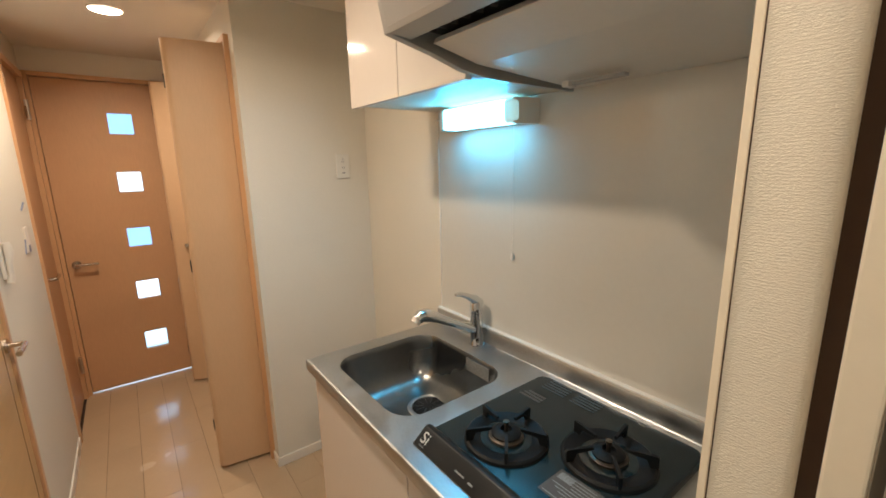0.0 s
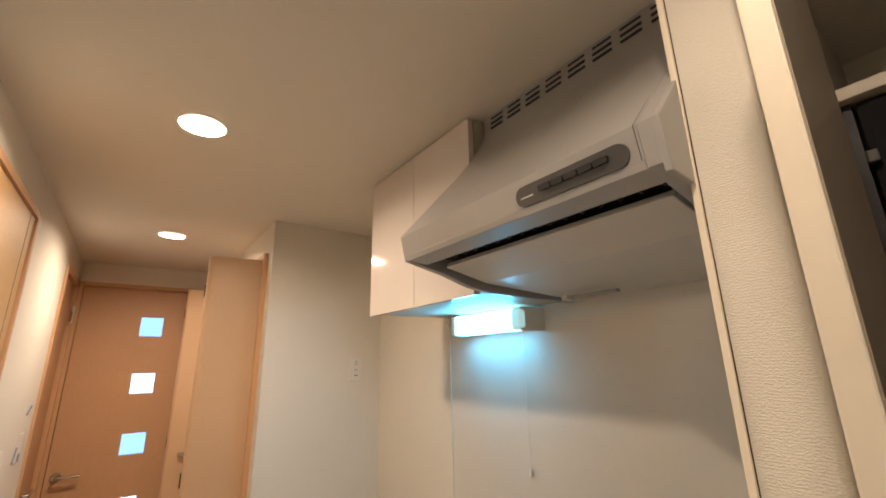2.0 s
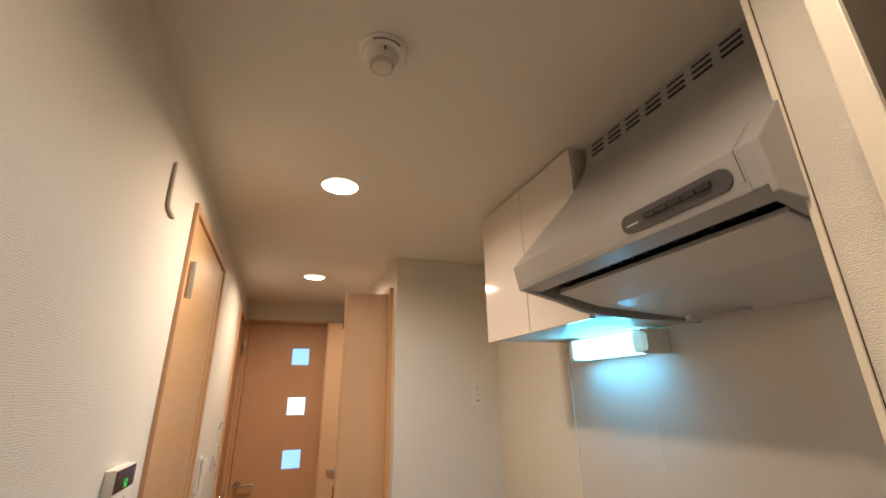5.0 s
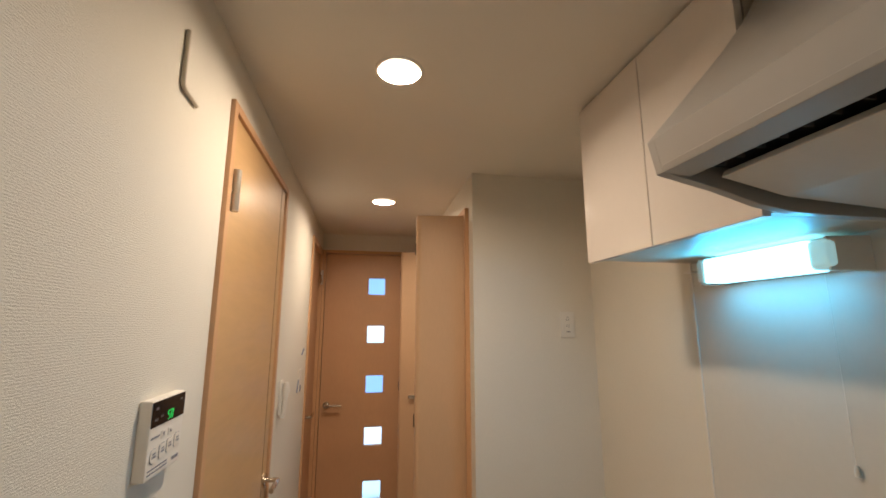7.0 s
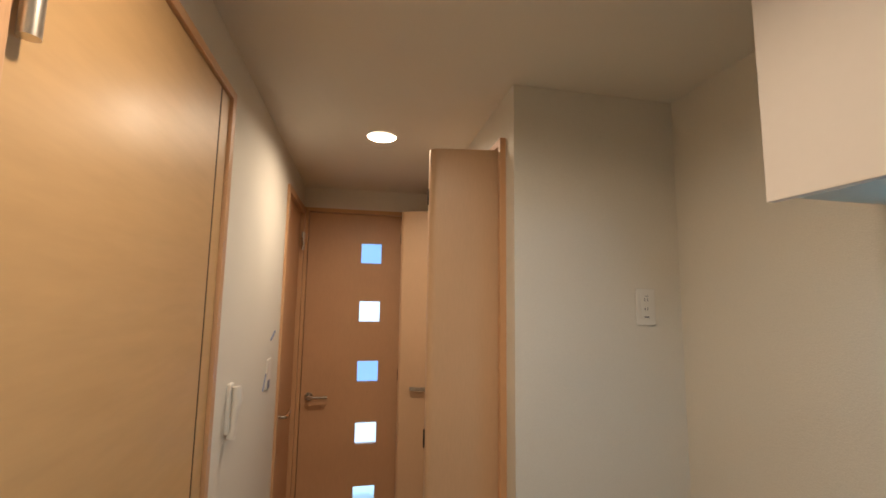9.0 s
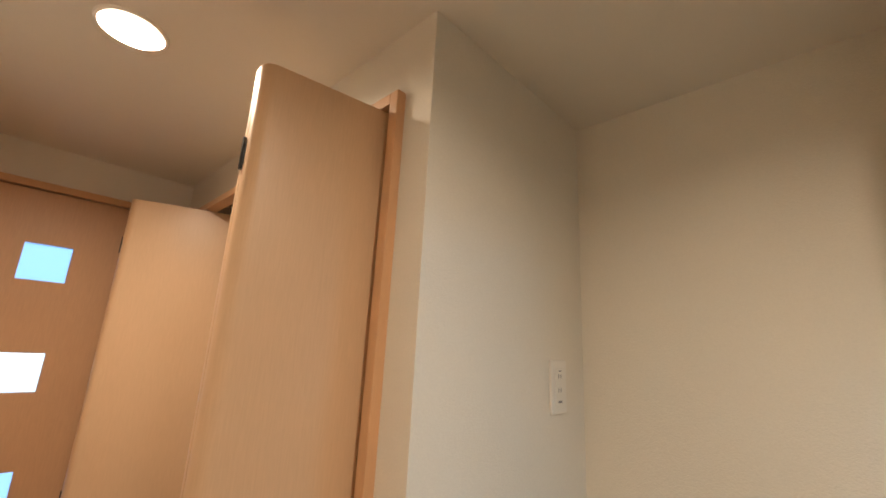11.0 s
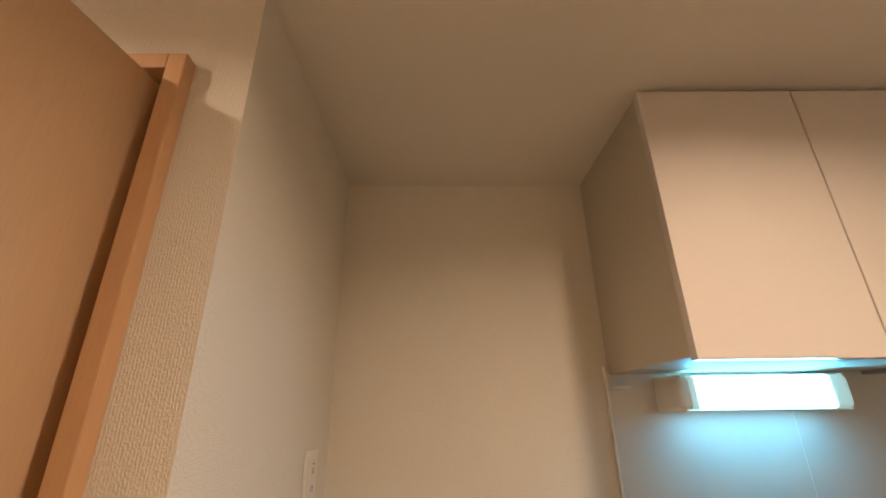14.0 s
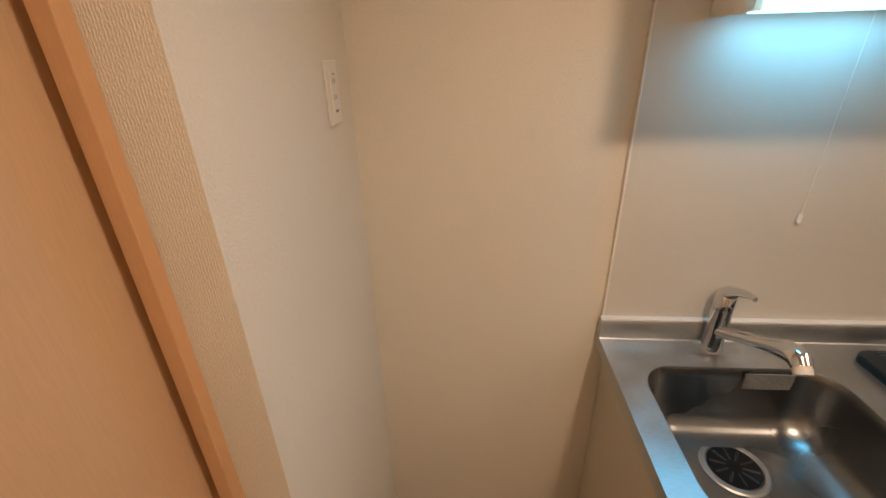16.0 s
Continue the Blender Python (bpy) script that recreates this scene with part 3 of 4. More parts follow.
def fascia_plate(outline, h0, h1, bevel=0.0):
    bm = bmesh.new()
    a = [bm.verts.new(on_fascia(y, v, h0)) for y, v in outline]
    b = [bm.verts.new(on_fascia(y, v, h1)) for y, v in outline]
    n = len(outline)
    bm.faces.new(b)
    for i in range(n):
        bm.faces.new((a[i], a[(i + 1) % n], b[(i + 1) % n], b[i]))
    bmesh.ops.recalc_face_normals(bm, faces=bm.faces)
    return bm


plate = part("control_plate", fascia_plate(rounded(1.122, -0.0150, 1.318, 0.0175, 0.016), -0.002, 0.003), DARKGREY, hood, "dark grey oval control plate")
for i in range(5):
    y = 1.150 + i * 0.024
    part("switch", fascia_plate(rounded(y, -0.001, y + 0.022, 0.008, 0.002, 2), 0.002, 0.0075), BLACK, plate)
part("label_bar", fascia_plate([(1.282, -0.002), (1.308, -0.002), (1.308, 0.000), (1.282, 0.000)], 0.003, 0.0036), INK_LIGHT, plate)

# ---------- tube lamp under the cabinet ----------
lamp = thing("kitchen_light", (1.19, 1.97, 1.68), "lit white fluorescent kitchen light with a pull cord", "light")
part("base", box(1.203, 1.812, 1.642, 1.236, 2.176, 1.710, 0.003), WHITE, lamp)
part("diffuser", box(1.142, 1.848, 1.640, 1.203, 2.150, 1.711, 0.010, 4), LAMP_COOL, lamp, "glowing cool white diffuser", True)
part("end_cap", box(1.144, 1.808, 1.641, 1.203, 1.856, 1.710, 0.016, 5), LAMP_END, lamp, "faintly glowing rounded diffuser end", True)
part("end_cap", box(1.144, 2.144, 1.641, 1.203, 2.160, 1.710, 0.007, 4), LAMP_END, lamp, "faintly glowing rounded diffuser end", True)
part("end_cap", box(1.146, 2.154, 1.642, 1.203, 2.182, 1.709, 0.012, 5), WHITE, lamp, "white plastic end cap", True)
for back, front, g in ((1.789, 1.812, 1), (2.192, 2.174, -1)):
    part("end_cap", prism_z([(1.236, back), (1.150, front), (1.150, front + g * 0.005), (1.236, back + g * 0.018)], 1.638, 1.713), WHITE, lamp, "white plastic end cap")
part("cord", tube([(1.228, 1.886, 1.652), (1.229, 1.886, 1.43), (1.229, 1.886, 1.215)], 0.0007, 6), WHITE, lamp)
part("cord_knob", lathe([(0.0, 0.012), (0.004, 0.011), (0.0055, 0.0), (0.0055, -0.010), (0.0, -0.012)], (1.229, 1.886, 1.207), 14), WHITE, lamp, "", True)
part("cord_guide", lathe([(0.005, 0.0), (0.005, -0.008), (0.0, -0.009)], (1.228, 1.886, 1.652), 12), WHITE, lamp)
part("name_bar", box(1.15, 1.93, 1.6392, 1.16, 1.955, 1.6397), INK, lamp)
area_lamp("tube_light", look((1.136, 1.997, 1.676), (0.2, 1.997, 1.40)), 0.33, 0.05, TUBE_W, COOL)
area_lamp("tube_light_down", pose(1.165, 1.995, 1.634), 0.04, 0.34, TUBE_W * 0.36, COOL)


# ---------- ceiling fittings ----------
def downlight(x, y, strength=1.0):
    ob = thing("downlight", (x, y, ZC), "round recessed downlight, lit warm white", "downlight", "corridor downlights")
    part("trim_ring", lathe([(0.0605, 0.002), (0.0615, -0.004), (0.068, -0.004), (0.0705, 0.0)], (x, y, ZC), 40, "Z", False), WHITE, ob, "", True)
    part("reflector", lathe([(0.0615, 0.0), (0.058, 0.030), (0.050, 0.062), (0.036, 0.085), (0.0, 0.092)], (x, y, ZC), 40, "Z", False), REFLECTOR, ob, "bright white reflector cone", True)
    part("bulb", lathe([(0.0, 0.058), (0.012, 0.0595), (0.021, 0.064), (0.025, 0.071), (0.024, 0.078), (0.016, 0.086), (0.012, 0.090)], (x, y, ZC), 32), LAMP_WARM, ob, "glowing warm bulb", True)
    area_lamp("downlight_beam", pose(x, y, ZC + 0.014), 0.10, 0.10, DOWN_W * strength, WARM, "DISK")


for (lx, ly), strength in zip(LIGHTS, (0.44, 1.0, 1.0)):
    downlight(lx, ly, strength)

det = thing("heat_detector", (0.247, 1.519, ZC), "round white ceiling heat detector with ribbed nose", "detector")
part("base", lathe([(0.053, 0.0), (0.053, -0.006), (0.049, -0.010), (0.0, -0.010)], (0.247, 1.519, ZC), 36), WHITE, det, "", True)
part("body", lathe([(0.040, -0.009), (0.036, -0.012), (0.032, -0.028), (0.0, -0.028)], (0.2475, 1.525, ZC), 32), WHITE, det, "", True)
part("nose", lathe([(0.022, -0.027), (0.0275, -0.031), (0.0265, -0.038), (0.021, -0.040), (0.0, -0.038)], (0.2475, 1.525, ZC), 32), WHITE_OLD, det, "ribbed heat sensor nose", True)
for i in range(20):
    a = 2 * math.pi * i / 20
    px, py = 0.2475 + 0.0235 * math.cos(a), 1.525 + 0.0235 * math.sin(a)
    part("rib", box(px - 0.0014, py - 0.0014, ZC - 0.0405, px + 0.0014, py + 0.0014, ZC - 0.036), INK, det)
arc = bmesh.new()
for i in range(25):
    a = radians(-125 + 3 * i)
    px, py = 0.247 + 0.0465 * math.cos(a), 1.519 + 0.0465 * math.sin(a)
    add_box(arc, px - 0.0022, py - 0.0022, ZC - 0.0104, px + 0.0022, py + 0.0022, ZC - 0.0098)
part("name_strip", arc, INK, det, "dark grey printed strip")
part("test_pin", box(0.243, 1.4875, ZC - 0.022, 0.249, 1.491, ZC - 0.013), INK, det)

# ---------- base cabinet and worktop ----------
base = thing("base_cabinet", (0.95, 1.7, 0), "cream kitchen base cabinet under a steel worktop", "cabinet")
part("body", box(0.672, YP1 + 0.008, 0.08, 1.236, 2.284, 0.62, 0.001), CREAM_SIDE, base)
part("end_board", box(0.672, 2.27, 0.62, 1.236, 2.284, 0.803), CREAM_SIDE, base)
part("end_board", box(0.672, YP1 + 0.008, 0.62, 1.236, 1.10, 0.803), CREAM_SIDE, base)
part("front_rail", box(0.672, 1.10, 0.62, 0.678, 2.27, 0.803), CREAM_SIDE, base)
part("plinth", box(0.72, YP1 + 0.01, 0.0, 1.2, 2.27, 0.08), DARKGREY, base)
part("pull_rail", box(0.662, YP1 + 0.008, 0.785, 0.674, 2.284, 0.803, 0.001), MAPLE_CAS, base, "brown recessed pull rail")
for y0, y1 in ((1.680, 2.284), (1.092, 1.676)):
    part("door", box(0.652, y0, 0.085, 0.671, y1, 0.782, 0.002), CREAM_GLOSS, base)

top = thing("worktop", (0.93, 1.7, 0.85), "brushed stainless steel worktop with a pressed sink", "worktop")
ZT = 0.85
WX0, WX1, WY0, WY1 = 0.632, 1.236, YP1 + 0.005, 2.310
SX0, SX1, SY0, SY1 = 0.702, 1.110, 1.780, 2.242


def ring_fill(bm, outer, inner):
    """Faces between two loops with equal counts."""
    n = len(outer)
    for i in range(n):
        bm.faces.new((outer[i], outer[(i + 1) % n], inner[(i + 1) % n], inner[i]))


bm = bmesh.new()
n_arc = 8
inner_pts = rounded(SX0, SY0, SX1, SY1, 0.085, n_arc)
outer_pts = []
for x, y in inner_pts:
    cx, cy = (SX0 + SX1) / 2, (SY0 + SY1) / 2
    dx, dy = x - cx, y - cy
    hx, hy = (SX1 - SX0) / 2 + 0.02, (SY1 - SY0) / 2 + 0.02
    k = min(hx / abs(dx) if dx else 9, hy / abs(dy) if dy else 9)
    outer_pts.append((cx + dx * k, cy + dy * k))
for px, py in ((cx - hx, cy - hy), (cx + hx, cy - hy), (cx + hx, cy + hy), (cx - hx, cy + hy)):
    near = min(range(len(outer_pts)), key=lambda i: (outer_pts[i][0] - px) ** 2 + (outer_pts[i][1] - py) ** 2)
    outer_pts[near] = (px, py)
loops = [[bm.verts.new((x, y, ZT)) for x, y in outer_pts]]
for inset, z, r in ((0.0, ZT, 0.085), (0.002, ZT - 0.003, 0.084), (0.006, ZT - 0.03, 0.081), (0.018, ZT - 0.10, 0.078), (0.026, ZT - 0.130, 0.075), (0.040, ZT - 0.154, 0.07), (0.064, ZT - 0.170, 0.055), (0.095, ZT - 0.179, 0.04), (0.12, ZT - 0.182, 0.03)):
    loops.append([bm.verts.new((x, y, z)) for x, y in rounded(SX0 + inset, SY0 + inset, SX1 - inset, SY1 - inset, r, n_arc)])
for a, b in zip(loops[1:], loops[2:]):
    ring_fill(bm, a, b)
bm.faces.new(loops[-1])
collar = bmesh.new()
lip = [[collar.verts.new(v.co) for v in loop] for loop in loops[:2]]
ring_fill(collar, lip[0], lip[1])
bmesh.ops.recalc_face_normals(collar, faces=collar.faces)
for v in loops[0]:
    bm.verts.remove(v)
bmesh.ops.recalc_face_normals(bm, faces=bm.faces)
for f in bm.faces:
    if f.normal.z < 0:
        f.normal_flip()
part("sink", bm, BOWL_STEEL_SHADED, top, "pressed steel sink bowl", True)
part("sink_lip", collar, STEEL, top)
bx0, bx1, by0, by1 = SX0 - 0.02, SX1 + 0.02, SY0 - 0.02, SY1 + 0.02
deck = bmesh.new()
loop_in = [(bx0, by0), (bx1, by0), (bx1, by1), (bx0, by1)]
loop_out = [(WX0 + 0.008, WY0), (WX1, WY0), (WX1, WY1), (WX0 + 0.008, WY1)]
rings = [[deck.verts.new((px, py, z)) for px, py in loop] for loop, z in ((loop_in, ZT), (loop_out, ZT), (loop_out, ZT - 0.02), (loop_in, ZT - 0.02))]
for a, b in zip(rings, rings[1:] + rings[:1]):
    ring_fill(deck, a, b)
bmesh.ops.recalc_face_normals(deck, faces=deck.faces)
part("deck", deck, STEEL, top)
part("front_edge", prism_y([(WX0 + 0.008, ZT), (WX0 + 0.003, ZT - 0.0015), (WX0, ZT - 0.006), (WX0, ZT - 0.036), (WX0 + 0.004, ZT - 0.042), (WX0 + 0.03, ZT - 0.042), (WX0 + 0.03, ZT - 0.02), (WX0 + 0.008, ZT - 0.02)], WY0, WY1), STEEL, top, "", True)
part("end_edge", box(WX0 + 0.03, WY1 - 0.012, ZT - 0.042, WX1, WY1, ZT - 0.02, 0.001), STEEL, top)
part("upstand", prism_y([(1.2135, ZT), (1.2165, ZT + 0.003), (1.218, ZT + 0.052), (1.222, ZT + 0.058), (1.2365, ZT + 0.058), (1.2365, ZT)], WY0, WY1), STEEL, top, "", True)
part("caulk", box(1.219, WY0, ZT + 0.0585, 1.2365, WY1 + 0.001, ZT + 0.064, 0.001), WHITE, top, "thin white sealing strip")
part("sticker", box(1.0975, 1.862, ZT - 0.058, 1.1010, 1.980, ZT - 0.010), SHINY_STICKER, top, "worn silver label inside the sink")

DX, DY, DZ = 0.965, 2.035, ZT - 0.181
drain = thing("sink_drain", (DX, DY, DZ), "steel drain ring with a black slotted strainer", "drain")
part("ring", lathe([(0.058, -0.001), (0.062, 0.003), (0.072, 0.003), (0.076, 0.0)], (DX, DY, DZ), 40), STEEL, drain, "", True)
part("strainer", lathe([(0.0, -0.006), (0.02, -0.004), (0.058, -0.002), (0.058, 0.001)], (DX, DY, DZ + 0.002), 40), IRON, drain, "", True)
fins = bmesh.new()
for i in range(10):
    a = 2 * math.pi * i / 10
    tube([(DX + 0.018 * math.cos(a), DY + 0.018 * math.sin(a), DZ + 0.001), (DX + 0.052 * math.cos(a), DY + 0.052 * math.sin(a), DZ + 0.003)], 0.003, 6, fins)
part("fin", fins, BLACK, drain)

# ---------- mixer tap ----------
TX, TY = 1.188, 2.024
tap = thing("mixer_tap", (TX, TY, ZT), "chrome single-lever mixer tap with swivel spout", "tap")
part("body", lathe([(0.029, 0.0), (0.029, 0.004), (0.0255, 0.010), (0.0245, 0.060), (0.0235, 0.124), (0.0235, 0.126)], (TX, TY, ZT), 32), CHROME, tap, "", True)
part("collar", lathe([(0.0228, 0.125), (0.0228, 0.129)], (TX, TY, ZT), 32), DARKGREY, tap)
part("head", lathe([(0.0238, 0.128), (0.0240, 0.132), (0.0235, 0.163), (0.018, 0.171), (0.0, 0.173)], (TX, TY, ZT), 32), CHROME, tap, "", True)
sp = [(1.190, 2.024, ZT + 0.056), (1.140, 2.023, ZT + 0.081), (1.060, 2.020, ZT + 0.121), (1.010, 2.019, ZT + 0.148), (0.980, 2.019, ZT + 0.163), (0.955, 2.020, ZT + 0.173), (0.935, 2.021, ZT + 0.174), (0.921, 2.022, ZT + 0.164)]
part("spout", tube(sp, 0.014, 20, None, [0.017, 0.0155, 0.015, 0.0165, 0.0205, 0.0225, 0.0215, 0.018]), CHROME, tap, "", True)
part("aerator", tube([(0.924, 2.022, ZT + 0.166), (0.912, 2.023, ZT + 0.154)], 0.0165, 20), WHITE_OLD, tap, "cream plastic spray ring", True)
part("lever", tube([(TX + 0.016, TY, ZT + 0.158), (TX - 0.008, TY, ZT + 0.177), (TX - 0.045, TY + 0.001, ZT + 0.199), (TX - 0.075, TY + 0.002, ZT + 0.211), (TX - 0.098, TY + 0.002, ZT + 0.214)], 0.01, 14, None, [0.018, 0.018, 0.011, 0.0085, 0.006]), CHROME, tap, "chrome lever", True)

# ---------- gas cooktop ----------
GX0, GX1, GY0, GY1 = 0.690, 1.168, 1.222, 1.690
hob = thing("gas_cooktop", (0.93, 1.46, ZT), "dark slate two-burner gas cooktop in the worktop", "cooktop")
body = prism_z(rounded(GX0 + 0.03, GY0, GX1, GY1, 0.03), ZT, ZT + 0.022, 0.008, 3)
part("top_plate", body, ENAMEL, hob, "", True)
part("front_panel", prism_y([(GX0 + 0.055, ZT + 0.0225), (GX0 + 0.044, ZT + 0.033), (GX0 + 0.034, ZT + 0.035), (GX0 + 0.029, ZT + 0.033), (GX0 - 0.009, ZT + 0.003), (GX0 - 0.009, ZT + 0.001), (GX0 + 0.055, ZT + 0.001)], GY0 + 0.004, GY1 + 0.003, 0.002, 2), PANEL_BLACK, hob, "", True)
part("front_trim", tube([(GX0 + 0.050, GY0 + 0.012, ZT + 0.0262), (GX0 + 0.050, GY1 - 0.012, ZT + 0.0262)], 0.0018, 8), ENAMEL, hob, "thin raised front rib")


def burner(cx, cy, r):
    z = ZT + 0.022
    ring = part("drip_ring", lathe([(r * 0.60, 0.001), (r * 0.66, 0.006), (r * 0.94, 0.010), (r, 0.006), (r * 1.02, 0.0)], (cx, cy, z), 44), IRON, hob, "", True)
    part("drip_pan", lathe([(0.0, 0.002), (r * 0.4, 0.002), (r * 0.62, 0.0035)], (cx, cy, z), 40), ENAMEL, hob, "", True)
    part("burner_base", lathe([(r * 0.42, 0.002), (r * 0.42, 0.010), (r * 0.36, 0.014), (r * 0.33, 0.014)], (cx, cy, z), 36), BURNT, hob, "", True)
    cap = part("burner_cap", lathe([(r * 0.36, 0.010), (r * 0.36, 0.018), (r * 0.26, 0.025), (r * 0.14, 0.026), (r * 0.13, 0.016), (0.0, 0.015)], (cx, cy, z), 36), IRON, hob, "", True)
    part("sensor", lathe([(0.005, 0.012), (0.005, 0.039), (0.0075, 0.040), (0.0075, 0.046), (0.0, 0.047)], (cx, cy, z), 16), BURNT, cap, "steel heat sensor", True)
    for k in range(5):
        a = radians(8 + 72 * k)
        ca, sa = math.cos(a), math.sin(a)
        bm = bmesh.new()
        prof = [(r * 0.36, 0.030), (r * 0.36, 0.037), (r * 0.96, 0.038), (r * 1.0, 0.034), (r * 0.99, 0.004), (r * 0.84, 0.006), (r * 0.76, 0.026)]
        w = 0.0035
        loopa = [bm.verts.new((cx + q * ca - w * sa, cy + q * sa + w * ca, z + h)) for q, h in prof]
        loopb = [bm.verts.new((cx + q * ca + w * sa, cy + q * sa - w * ca, z + h)) for q, h in prof]
        bm.faces.new(loopa)
        bm.faces.new(loopb[::-1])
        for i in range(len(prof)):
            j = (i + 1) % len(prof)
            bm.faces.new((loopa[i], loopb[i], loopb[j], loopa[j]))
        bmesh.ops.recalc_face_normals(bm, faces=bm.faces)
        part("grate_finger", bm, IRON, ring)


burner(0.853, 1.544, 0.100)
burner(0.978, 1.352, 0.101)
for y0 in (1.567, 1.470):
    for k in range(5):
        part("rear_vent", box(1.104 + k * 0.0125, y0, ZT + 0.0218, 1.1085 + k * 0.0125, y0 + 0.076, ZT + 0.0236, 0.0007), VENT_BLUE, hob, "raised rear vent rib")
part("warning_label", box(0.790, 1.285, ZT + 0.0222, 0.872, 1.395, ZT + 0.0227), DARKGREY, hob, "silver printed warning label")
for k in range(3):
    part("print_patch", box(1.030 + 0.013 * k, 1.592, ZT + 0.0222, 1.038 + 0.013 * k, 1.664 - 0.006 * k, ZT + 0.0226), DARKGREY, hob, "worn printed lines")
for k in range(9):
    a, b = 1.294 + 0.006 * (k % 3), 1.388 - 0.013 * ((k * 7) % 4)
    part("label_line", box(0.795 + 0.0085 * k, a, ZT + 0.0226, 0.7975 + 0.0085 * k, b, ZT + 0.0229), HOB_PRINT, hob, "pale printed line")
part("label_block", box(0.845, 1.355, ZT + 0.0226, 0.866, 1.389, ZT + 0.0229), HOB_PRINT, hob, "pale printed block")


def flat_text(body, size, m, mat, parent, name="lettering"):
    cu = bpy.data.curves.new("lettering", "FONT")
    cu.body, cu.size, cu.extrude = body, size, 0.0003
    tmp = bpy.data.objects.new("lettering", cu)
    me = bpy.data.meshes.new_from_object(tmp)
    bpy.data.objects.remove(tmp)
    me.transform(m)
    bm = bmesh.new()
    bm.from_mesh(me)
    return part(name, bm, mat, parent)


slope = Vector((0.038, 0, 0.030)).normalized()
out_ = Vector((-slope.z, 0, slope.x))


def front_pose(y, along, lift=0.0012):
    p = Vector((GX0 - 0.009, y, ZT + 0.003)) + slope * along + out_ * lift
    return Matrix(((0, slope.x, out_.x, p.x), (-1, 0, 0, p.y), (0, slope.z, out_.z, p.z), (0, 0, 0, 1)))


flat_text("Si", 0.040, front_pose(GY1 - 0.010, 0.014), INK_LIGHT, hob)
for y, along, w_, h_ in ((GY1 - 0.016, 0.006, 0.018, 0.002), (1.545, 0.016, 0.030, 0.003), (1.500, 0.014, 0.014, 0.004)):
    bm = box(0, 0, -0.001, w_, h_, 0.0004)
    bm.transform(front_pose(y, along))
    part("print_bar", bm, HOB_PRINT, hob)

# ---------- wall fittings ----------
o = thing("wall_socket", (1.105, YN, 1.52), "white double wall socket plate", "socket")
part("plate", box(1.070, YN - 0.007, 1.46, 1.140, YN, 1.58, 0.003), PLATE, o)
part("insert", box(1.087, YN - 0.009, 1.478, 1.123, YN - 0.006, 1.562, 0.001), PLATE, o)
for z in (1.508, 1.538):
    for x in (1.098, 1.108):
        part("slot", box(x, YN - 0.0094, z, x + 0.0028, YN - 0.0085, z + 0.010), INK, o)
part("earth_mark", box(1.096, YN - 0.0094, 1.484, 1.114, YN - 0.0085, 1.489), INK, o)
part("catch", box(1.100, YN - 0.0094, 1.554, 1.112, YN - 0.0085, 1.5565), INK, o)

w = thing("wall_bracket", (XL, 1.89, 2.02), "bent grey metal rod bracket on the wall", "bracket")
part("rod", tube(bend([(XL + 0.005, 1.890, 2.088), (XL + 0.0055, 1.890, 1.970), (XL + 0.005, 1.958, 1.966)], 0.012), 0.0048, 12), WHITE_OLD, w, "", True)

h = thing("water_heater_remote", (XL, 1.97, 1.325), "white water heater remote with green lit digits", "control panel")
RX = XL + 0.020
case = part("case", box(XL, 1.902, 1.262, RX, 2.031, 1.389, 0.003), WHITE, h)
shown = part("display", box(RX - 0.001, 1.904, 1.345, RX + 0.0008, 2.029, 1.386), SCREEN, h, "black display strip")


def seven(digit, y, z, w_, h_):
    """Lit bars of one digit, read from the corridor."""
    on = {"5": "afgcd", "0": "abcdef"}[digit]
    t_ = w_ * 0.14
    seg = {"a": (0, h_ - t_, w_, h_), "g": (0, h_ / 2 - t_ / 2, w_, h_ / 2 + t_ / 2), "d": (0, 0, w_, t_), "f": (0, h_ / 2, t_, h_), "e": (0, 0, t_, h_ / 2), "b": (w_ - t_, h_ / 2, w_, h_), "c": (w_ - t_, 0, w_, h_ / 2)}
    for s_ in on:
        a, b, c_, d_ = seg[s_]
        part("digit_bar", box(RX + 0.0008, y + a, z + b, RX + 0.0014, y + c_, z + d_), LED_GREEN, shown)


for y, z in ((1.914, 1.372), (1.914, 1.354), (1.934, 1.357), (2.008, 1.374)):
    part("dim_legend", box(RX + 0.0007, y, z, RX + 0.0012, y + 0.011, z + 0.004), DARKGREY, shown)
seven("5", 1.962, 1.3490, 0.0075, 0.0145)
seven("0", 1.9740, 1.3490, 0.0075, 0.0145)
for y, z in ((1.946, 1.3215), (1.972, 1.3215)):
    part("arrow_button", box(RX - 0.001, y - 0.002, z - 0.001, RX + 0.0012, y + 0.015, z + 0.012, 0.0008), WHITE, h)
    up = y > 1.96
    tri = [(0.003, 0.0025), (0.010, 0.0025), (0.0065, 0.0085)] if up else [(0.003, 0.0085), (0.010, 0.0085), (0.0065, 0.0025)]
    bm = bmesh.new()
    front = [bm.verts.new((RX + 0.0018, y + p, z + q)) for p, q in tri]
    rear = [bm.verts.new((RX + 0.0011, y + p, z + q)) for p, q in tri]
    bm.faces.new(front)
    for i in range(3):
        bm.faces.new((front[i], front[(i + 1) % 3], rear[(i + 1) % 3], rear[i]))
    bmesh.ops.recalc_face_normals(bm, faces=bm.faces)
    part("arrow", bm, INK, h)
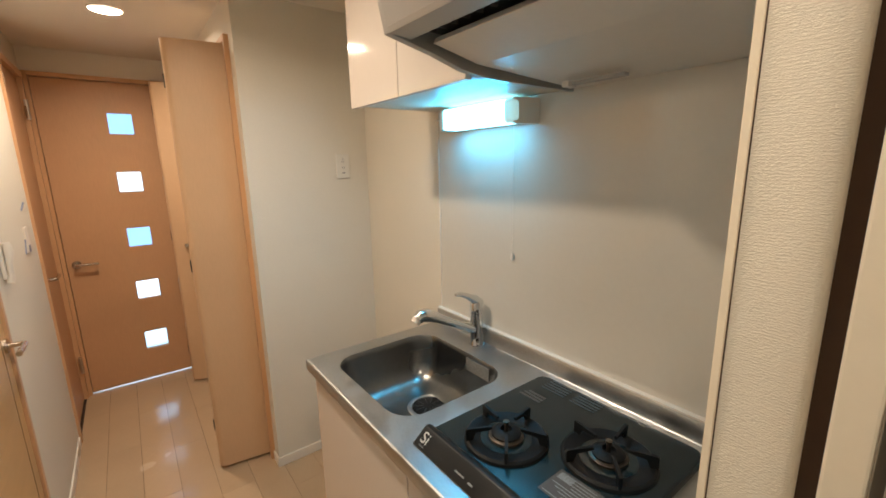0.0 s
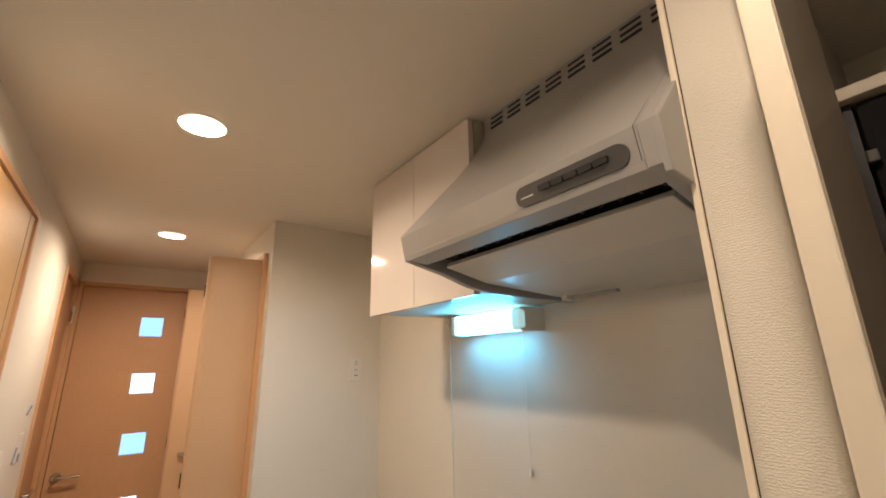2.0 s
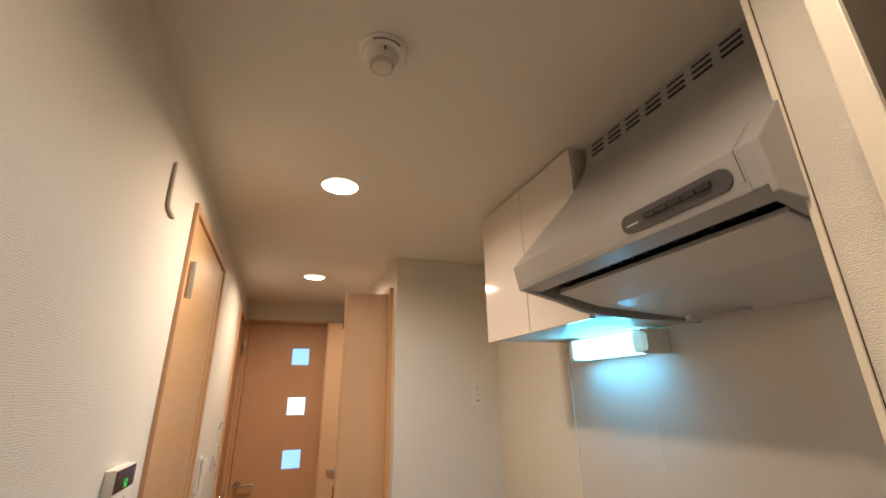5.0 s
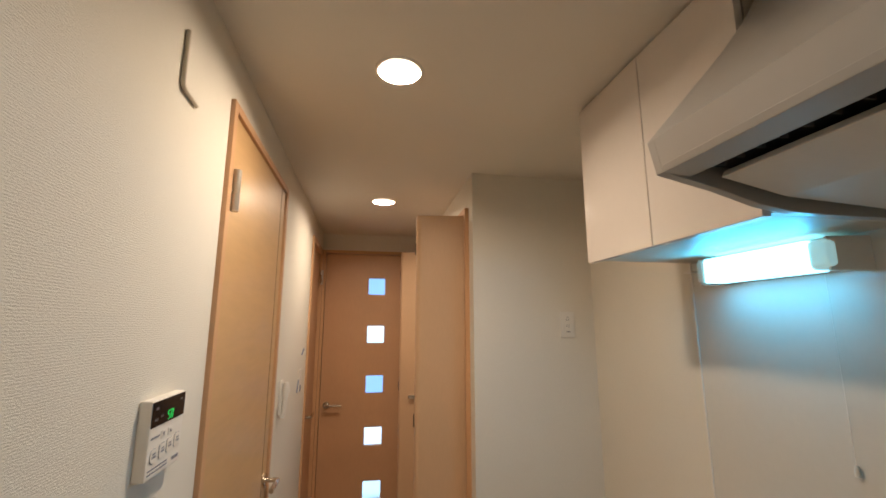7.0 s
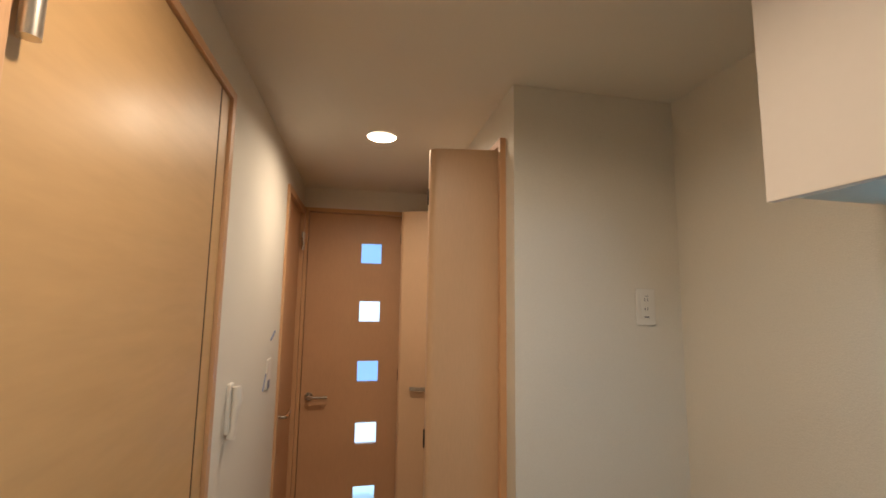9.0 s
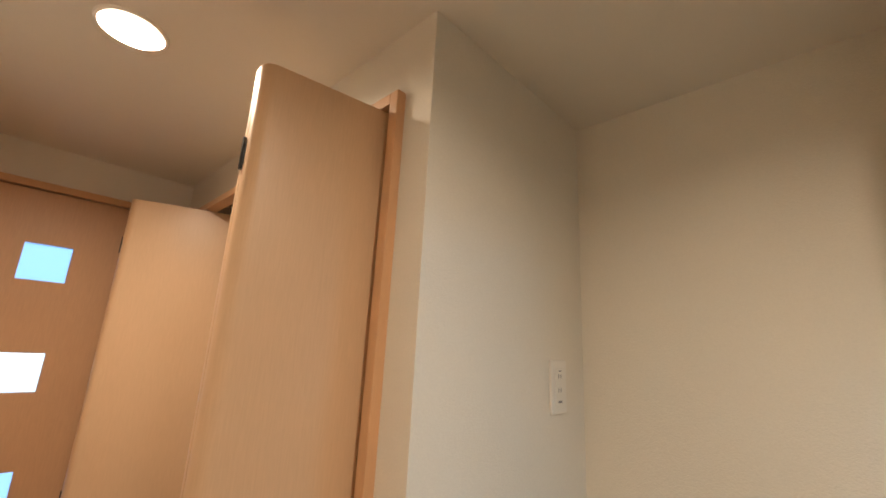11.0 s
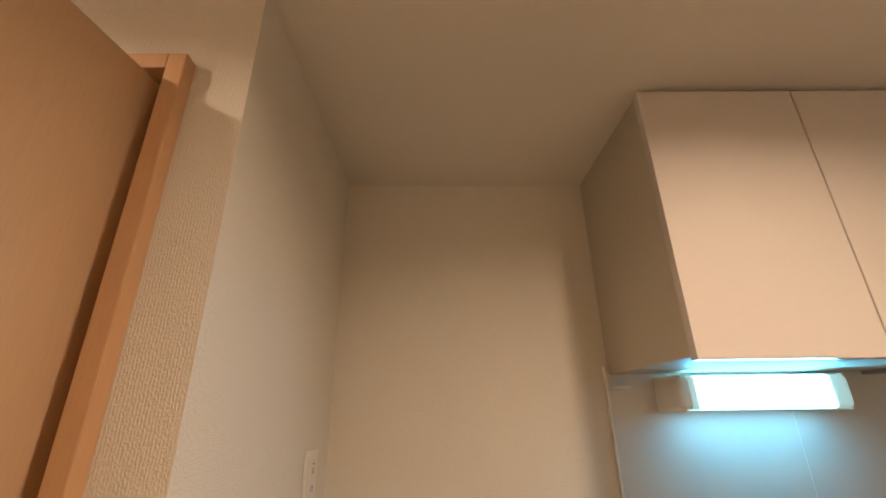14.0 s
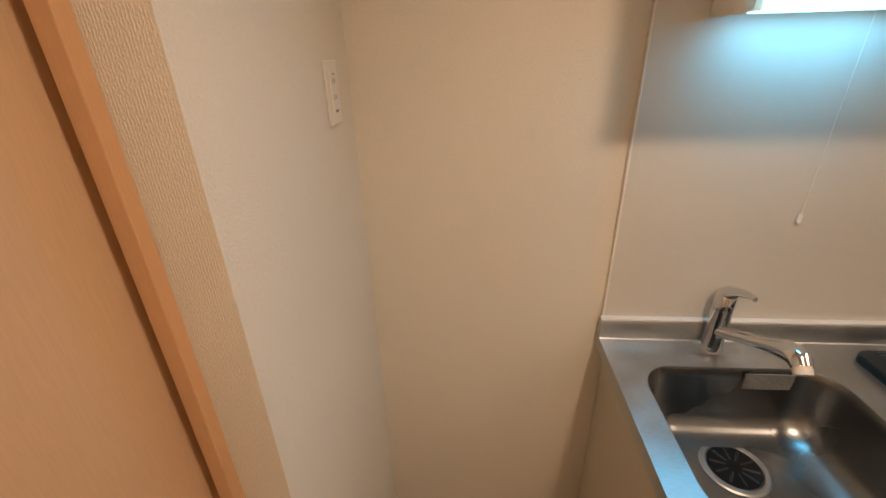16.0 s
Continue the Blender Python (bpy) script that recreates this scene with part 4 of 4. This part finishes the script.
for y, z, w_ in ((1.911, 1.286, 0.024), (1.942, 1.288, 0.022), (1.969, 1.290, 0.022), (1.998, 1.292, 0.023)):
    r_ = 0.011 if y < 1.92 else 0.004
    outline = [(p, q) for p, q in rounded(y, z, y + w_, z + 0.024, r_, 5)]
    for name, x0, x1, mat, k in (("button", RX - 0.001, RX + 0.0006, INK, 0.0), ("button_face", RX + 0.0004, RX + 0.0016, WHITE, 0.0007)):
        bm = bmesh.new()
        cy, cz = y + w_ / 2, z + 0.012
        f_ = [bm.verts.new((x1, cy + (p - cy) * (1 - k / 0.012), cz + (q - cz) * (1 - k / 0.012))) for p, q in outline]
        b_ = [bm.verts.new((x0, v.co.y, v.co.z)) for v in f_]
        bm.faces.new(f_)
        for i in range(len(f_)):
            bm.faces.new((f_[i], f_[(i + 1) % len(f_)], b_[(i + 1) % len(f_)], b_[i]))
        bmesh.ops.recalc_face_normals(bm, faces=bm.faces)
        made = part(name, bm, mat, h if name == "button" else key)
        if name == "button":
            key = made
    part("print_bar", box(RX + 0.0014, y + 0.005, z + 0.009, RX + 0.0019, y + w_ - 0.005, z + 0.0125), INK, key)
    part("print_bar", box(RX + 0.0014, y + 0.006, z + 0.0145, RX + 0.0019, y + w_ - 0.006, z + 0.017), INK, key)
for z in (1.276, 1.270):
    part("print_bar", box(RX - 0.0005, 1.909, z, RX + 0.0006, 1.978, z + 0.0022), INK, h)
part("print_bar", box(RX - 0.0005, 1.996, 1.271, RX + 0.0006, 2.022, 1.2765), INK, h)
part("print_bar", box(RX - 0.0005, 1.910, 1.326, RX + 0.0006, 1.940, 1.329), INK, h)

h.location.y -= 0.016
h.location.z += 0.008

k = thing("door_phone", (XL, 3.09, 1.2), "slim white door phone receiver on the wall", "door phone")
part("cradle", box(XL, 3.068, 1.135, XL + 0.012, 3.102, 1.280, 0.005, 3), WHITE, k)
part("handset", tube([(XL + 0.024, 3.085, 1.270), (XL + 0.028, 3.085, 1.235), (XL + 0.022, 3.085, 1.19), (XL + 0.022, 3.085, 1.15), (XL + 0.016, 3.085, 1.122)], 0.012, 12, None, [0.012, 0.015, 0.010, 0.010, 0.012]), WHITE, k, "", True)
part("hook_switch", box(XL + 0.010, 3.100, 1.238, XL + 0.022, 3.109, 1.250, 0.002), DARKGREY, k, "small dark hook switch")
k = thing("light_switch", (XL, 3.63, 1.21), "white wall switch with blue grey tape", "switch")
part("plate", box(XL, 3.60, 1.15, XL + 0.007, 3.67, 1.27, 0.003), WHITE, k)
part("tape", boxes([(XL + 0.007, 3.61, 1.152, XL + 0.009, 3.65, 1.185)], 0.001), BLUE_TAPE, k)
k = thing("tape_strip", (XL, 3.69, 1.36), "torn blue grey tape strip on the wall", "tape")
part("strip", tube([(XL + 0.001, 3.655, 1.347), (XL + 0.001, 3.735, 1.378)], 0.005, 6), BLUE_TAPE, k)
k = thing("tape_strip", (XL, 3.58, 1.19), "torn blue grey tape strip on the wall", "tape")
part("strip", tube([(XL + 0.001, 3.55, 1.155), (XL + 0.001, 3.595, 1.215)], 0.004, 6), BLUE_TAPE, k)

# ---------- floor planks ----------
PW = 0.1475
plank_mesh = {}
random.seed(5)
xs = [0.08 + PW * i for i in range(-2, 13)]
for i, x0 in enumerate(xs):
    a, b = max(x0, XL), min(x0 + PW, XROOM)
    if b - a < 0.02:
        continue
    y = -2.2 + (i * 0.37) % 0.9
    edges_y = [-2.2]
    while y < 4.45:
        if y > edges_y[-1] + 0.1:
            edges_y.append(y)
        y += 0.909
    edges_y.append(4.498)
    for y0, y1 in zip(edges_y, edges_y[1:]):
        key = (round(b - a, 3), round(y1 - y0, 3))
        if key not in plank_mesh:
            me = bpy.data.meshes.new("plank")
            bm = box(-(b - a) / 2 + 0.0006, -(y1 - y0) / 2 + 0.0003, -0.012, (b - a) / 2 - 0.0006, (y1 - y0) / 2 - 0.0003, 0.0, 0.0005, 1)
            bm.to_mesh(me)
            bm.free()
            me.materials.append(OAK_FLOOR)
            plank_mesh[key] = me
        pl = new("plank", plank_mesh[key])
        pl.parent = floor
        pl.location = ((a + b) / 2, (y0 + y1) / 2, 0)
